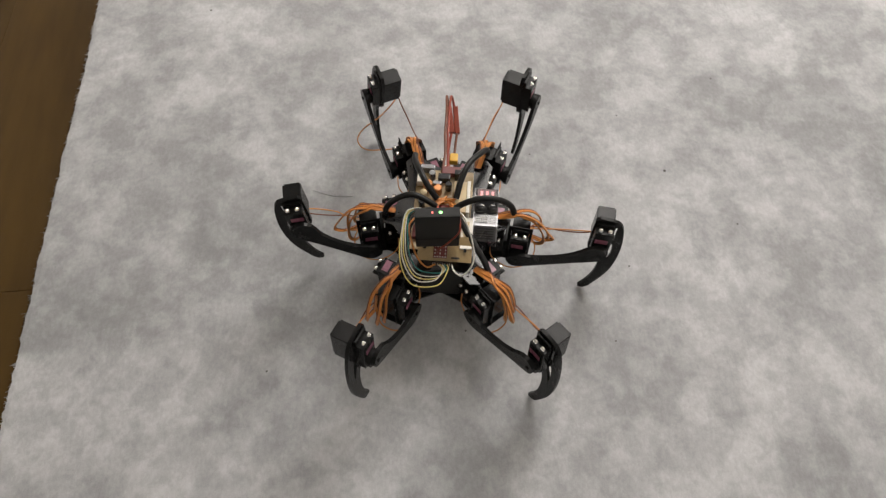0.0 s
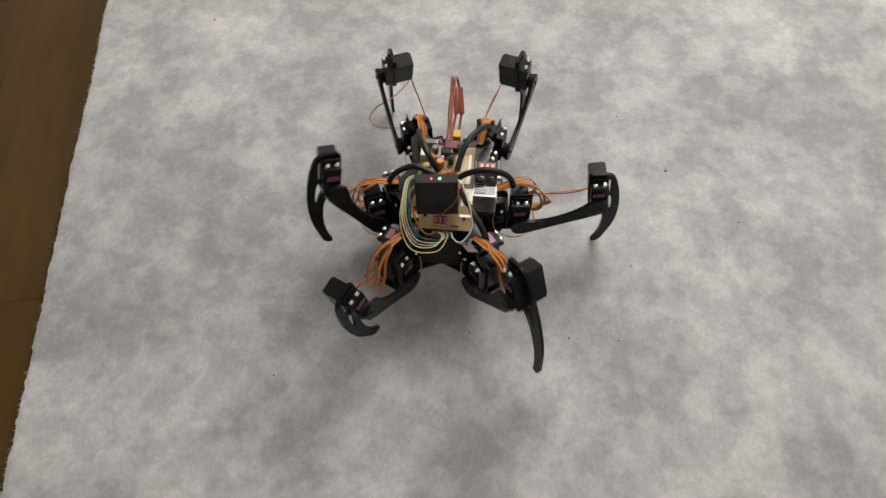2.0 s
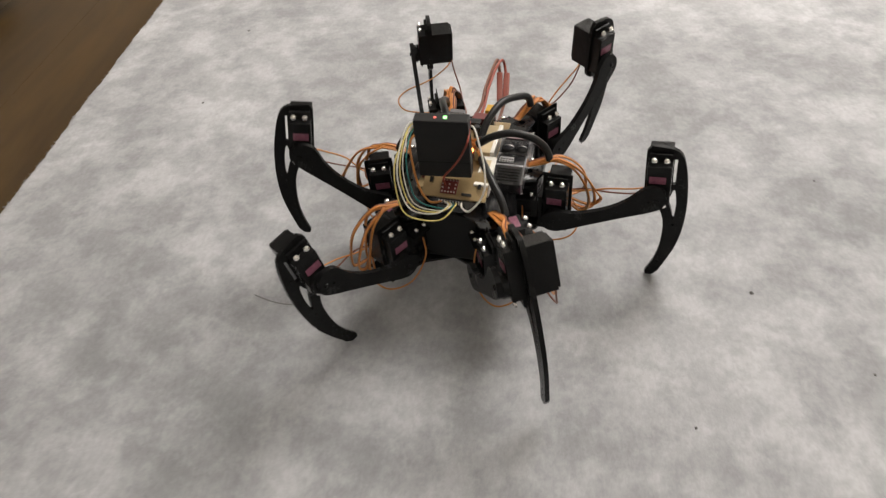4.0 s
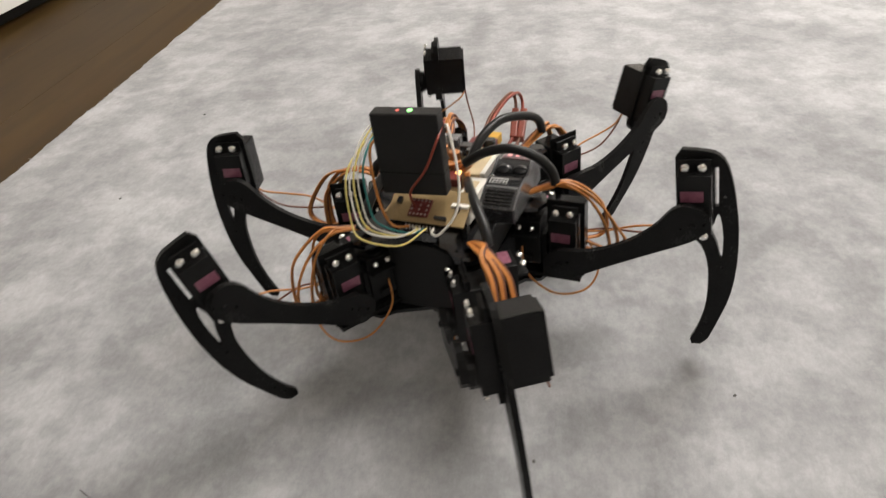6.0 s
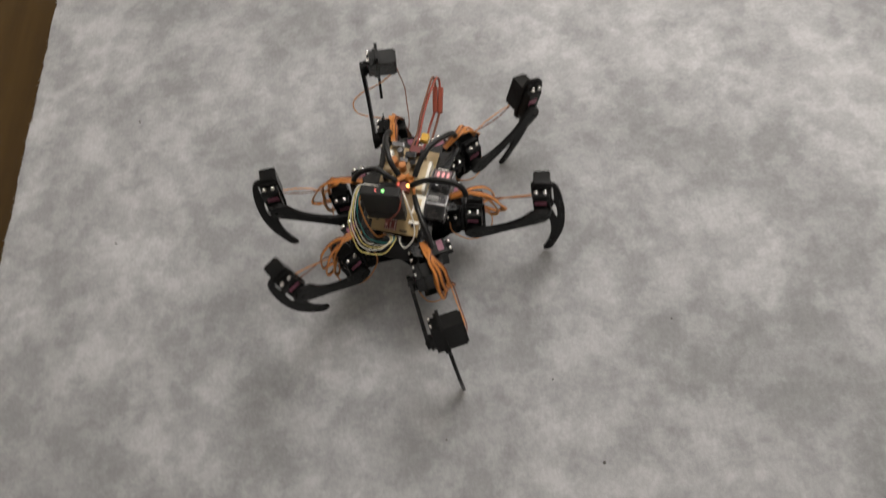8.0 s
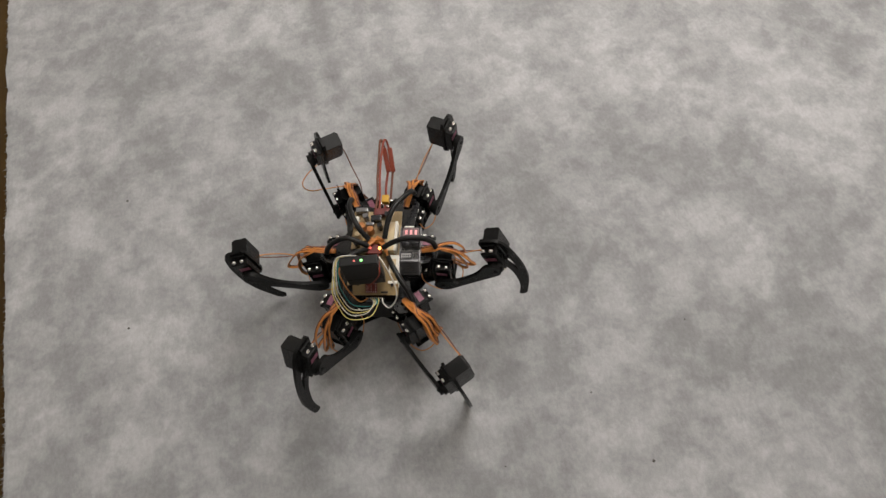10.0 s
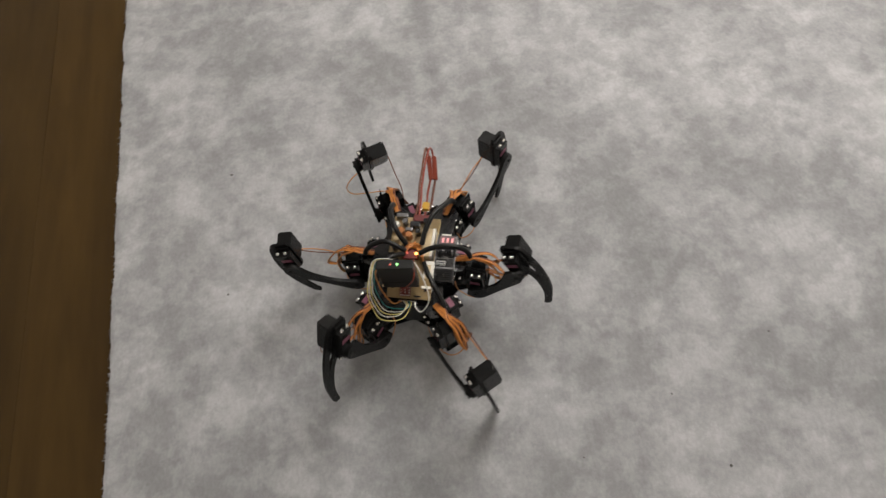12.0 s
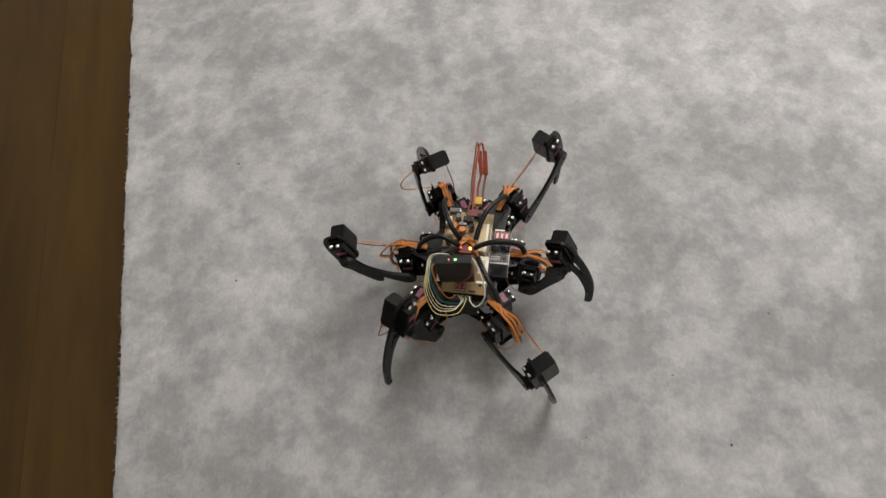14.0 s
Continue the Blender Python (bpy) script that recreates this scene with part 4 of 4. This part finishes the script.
FINE["RB"] = [
    (-51, 29, 2), (-48, 30, 0), (-52, 25, -13), (-51, 63, -19), (-44, 33, 15), (-55, 25, -4),
    (-58, 42, -15), (-45, 41, 1), (-44, 25, 19), (-58, 21, -5), (-59, 24, -12), (-62, 34, 3),
    (-61, 20, 4), (-47, 21, 1), (-57, 58, -12), (-41, 46, -19), (-41, 27, -5),
]


def eased(ts, values, t):
    """A smooth value at t through values at the times ts."""
    i = min(max(sum(1 for q in ts if q <= t) - 1, 0), len(ts) - 2)

    def slope(k):
        a, b = max(k - 1, 0), min(k + 1, len(ts) - 1)
        return (values[b] - values[a]) / (ts[b] - ts[a])

    h = ts[i + 1] - ts[i]
    u = (t - ts[i]) / h
    return ((2 * u ** 3 - 3 * u ** 2 + 1) * values[i] + (u ** 3 - 2 * u ** 2 + u) * h * slope(i)
            + (3 * u ** 2 - 2 * u ** 3) * values[i + 1] + (u ** 3 - u ** 2) * h * slope(i + 1))


def motions():
    """The robot's walk, and each leg's turn, lift, bend and slack on it."""
    beats = [k * 0.1 for k in range(141)]
    bt = [r[0] for r in BODY]
    cols = [[*r[1].translation, *r[1].to_euler()] for r in BODY]
    rows = []
    for t in beats:
        v = [eased(bt, [c[k] for c in cols], t) for k in range(6)]
        rows.append((t, Matrix.LocRotScale(v[:3], Euler(v[3:]), None)))
    walk(robot, rows)
    stand = [m for _, m in rows]
    for name, (coxa, femur, tibia) in LEGS.items():
        s = 1 if name[0] == "L" else -1
        keyed = sorted([*zip(TIMES, ANGLES[name]), *zip(BETWEEN, FINE[name])])
        hip, thigh, shin = [], [], []
        for t in beats:
            yaw, lift, bend = (eased([r[0] for r in keyed], [r[1][k] for r in keyed], t) for k in range(3))
            sway = eased(TIMES, [a[3] for a in ANGLES[name]], t)
            base = pose(*HIP[name], 0, 0, 0, yaw)
            for _ in range(2):  # no foot sinks into the carpet
                c, z = math.cos(radians(lift)), math.sin(radians(lift))
                tip = stand[round(t * 10)] @ base @ pose(COXA + FEMUR * c, 0, FEMUR * z, sway) @ pose(0, 0, 0, 0, bend - 7.5) @ Vector((-0.0025, s * 0.0044, -0.1145))
                if tip.z < 0:
                    lift -= math.degrees(tip.z / (FEMUR * max(c, 0.3)))
            hip.append((t, base))
            thigh.append((t, base @ pose(COXA, s * LATERAL, 0, 0, -lift, 0)))
            c, z = math.cos(radians(lift)), math.sin(radians(lift))
            shin.append((t, base @ pose(COXA + FEMUR * c, 0, FEMUR * z, sway) @ pose(0, 0, 0, 0, bend - 7.5)))
        walk(coxa, hip)
        walk(femur, thigh)
        walk(tibia, shin)


motions()
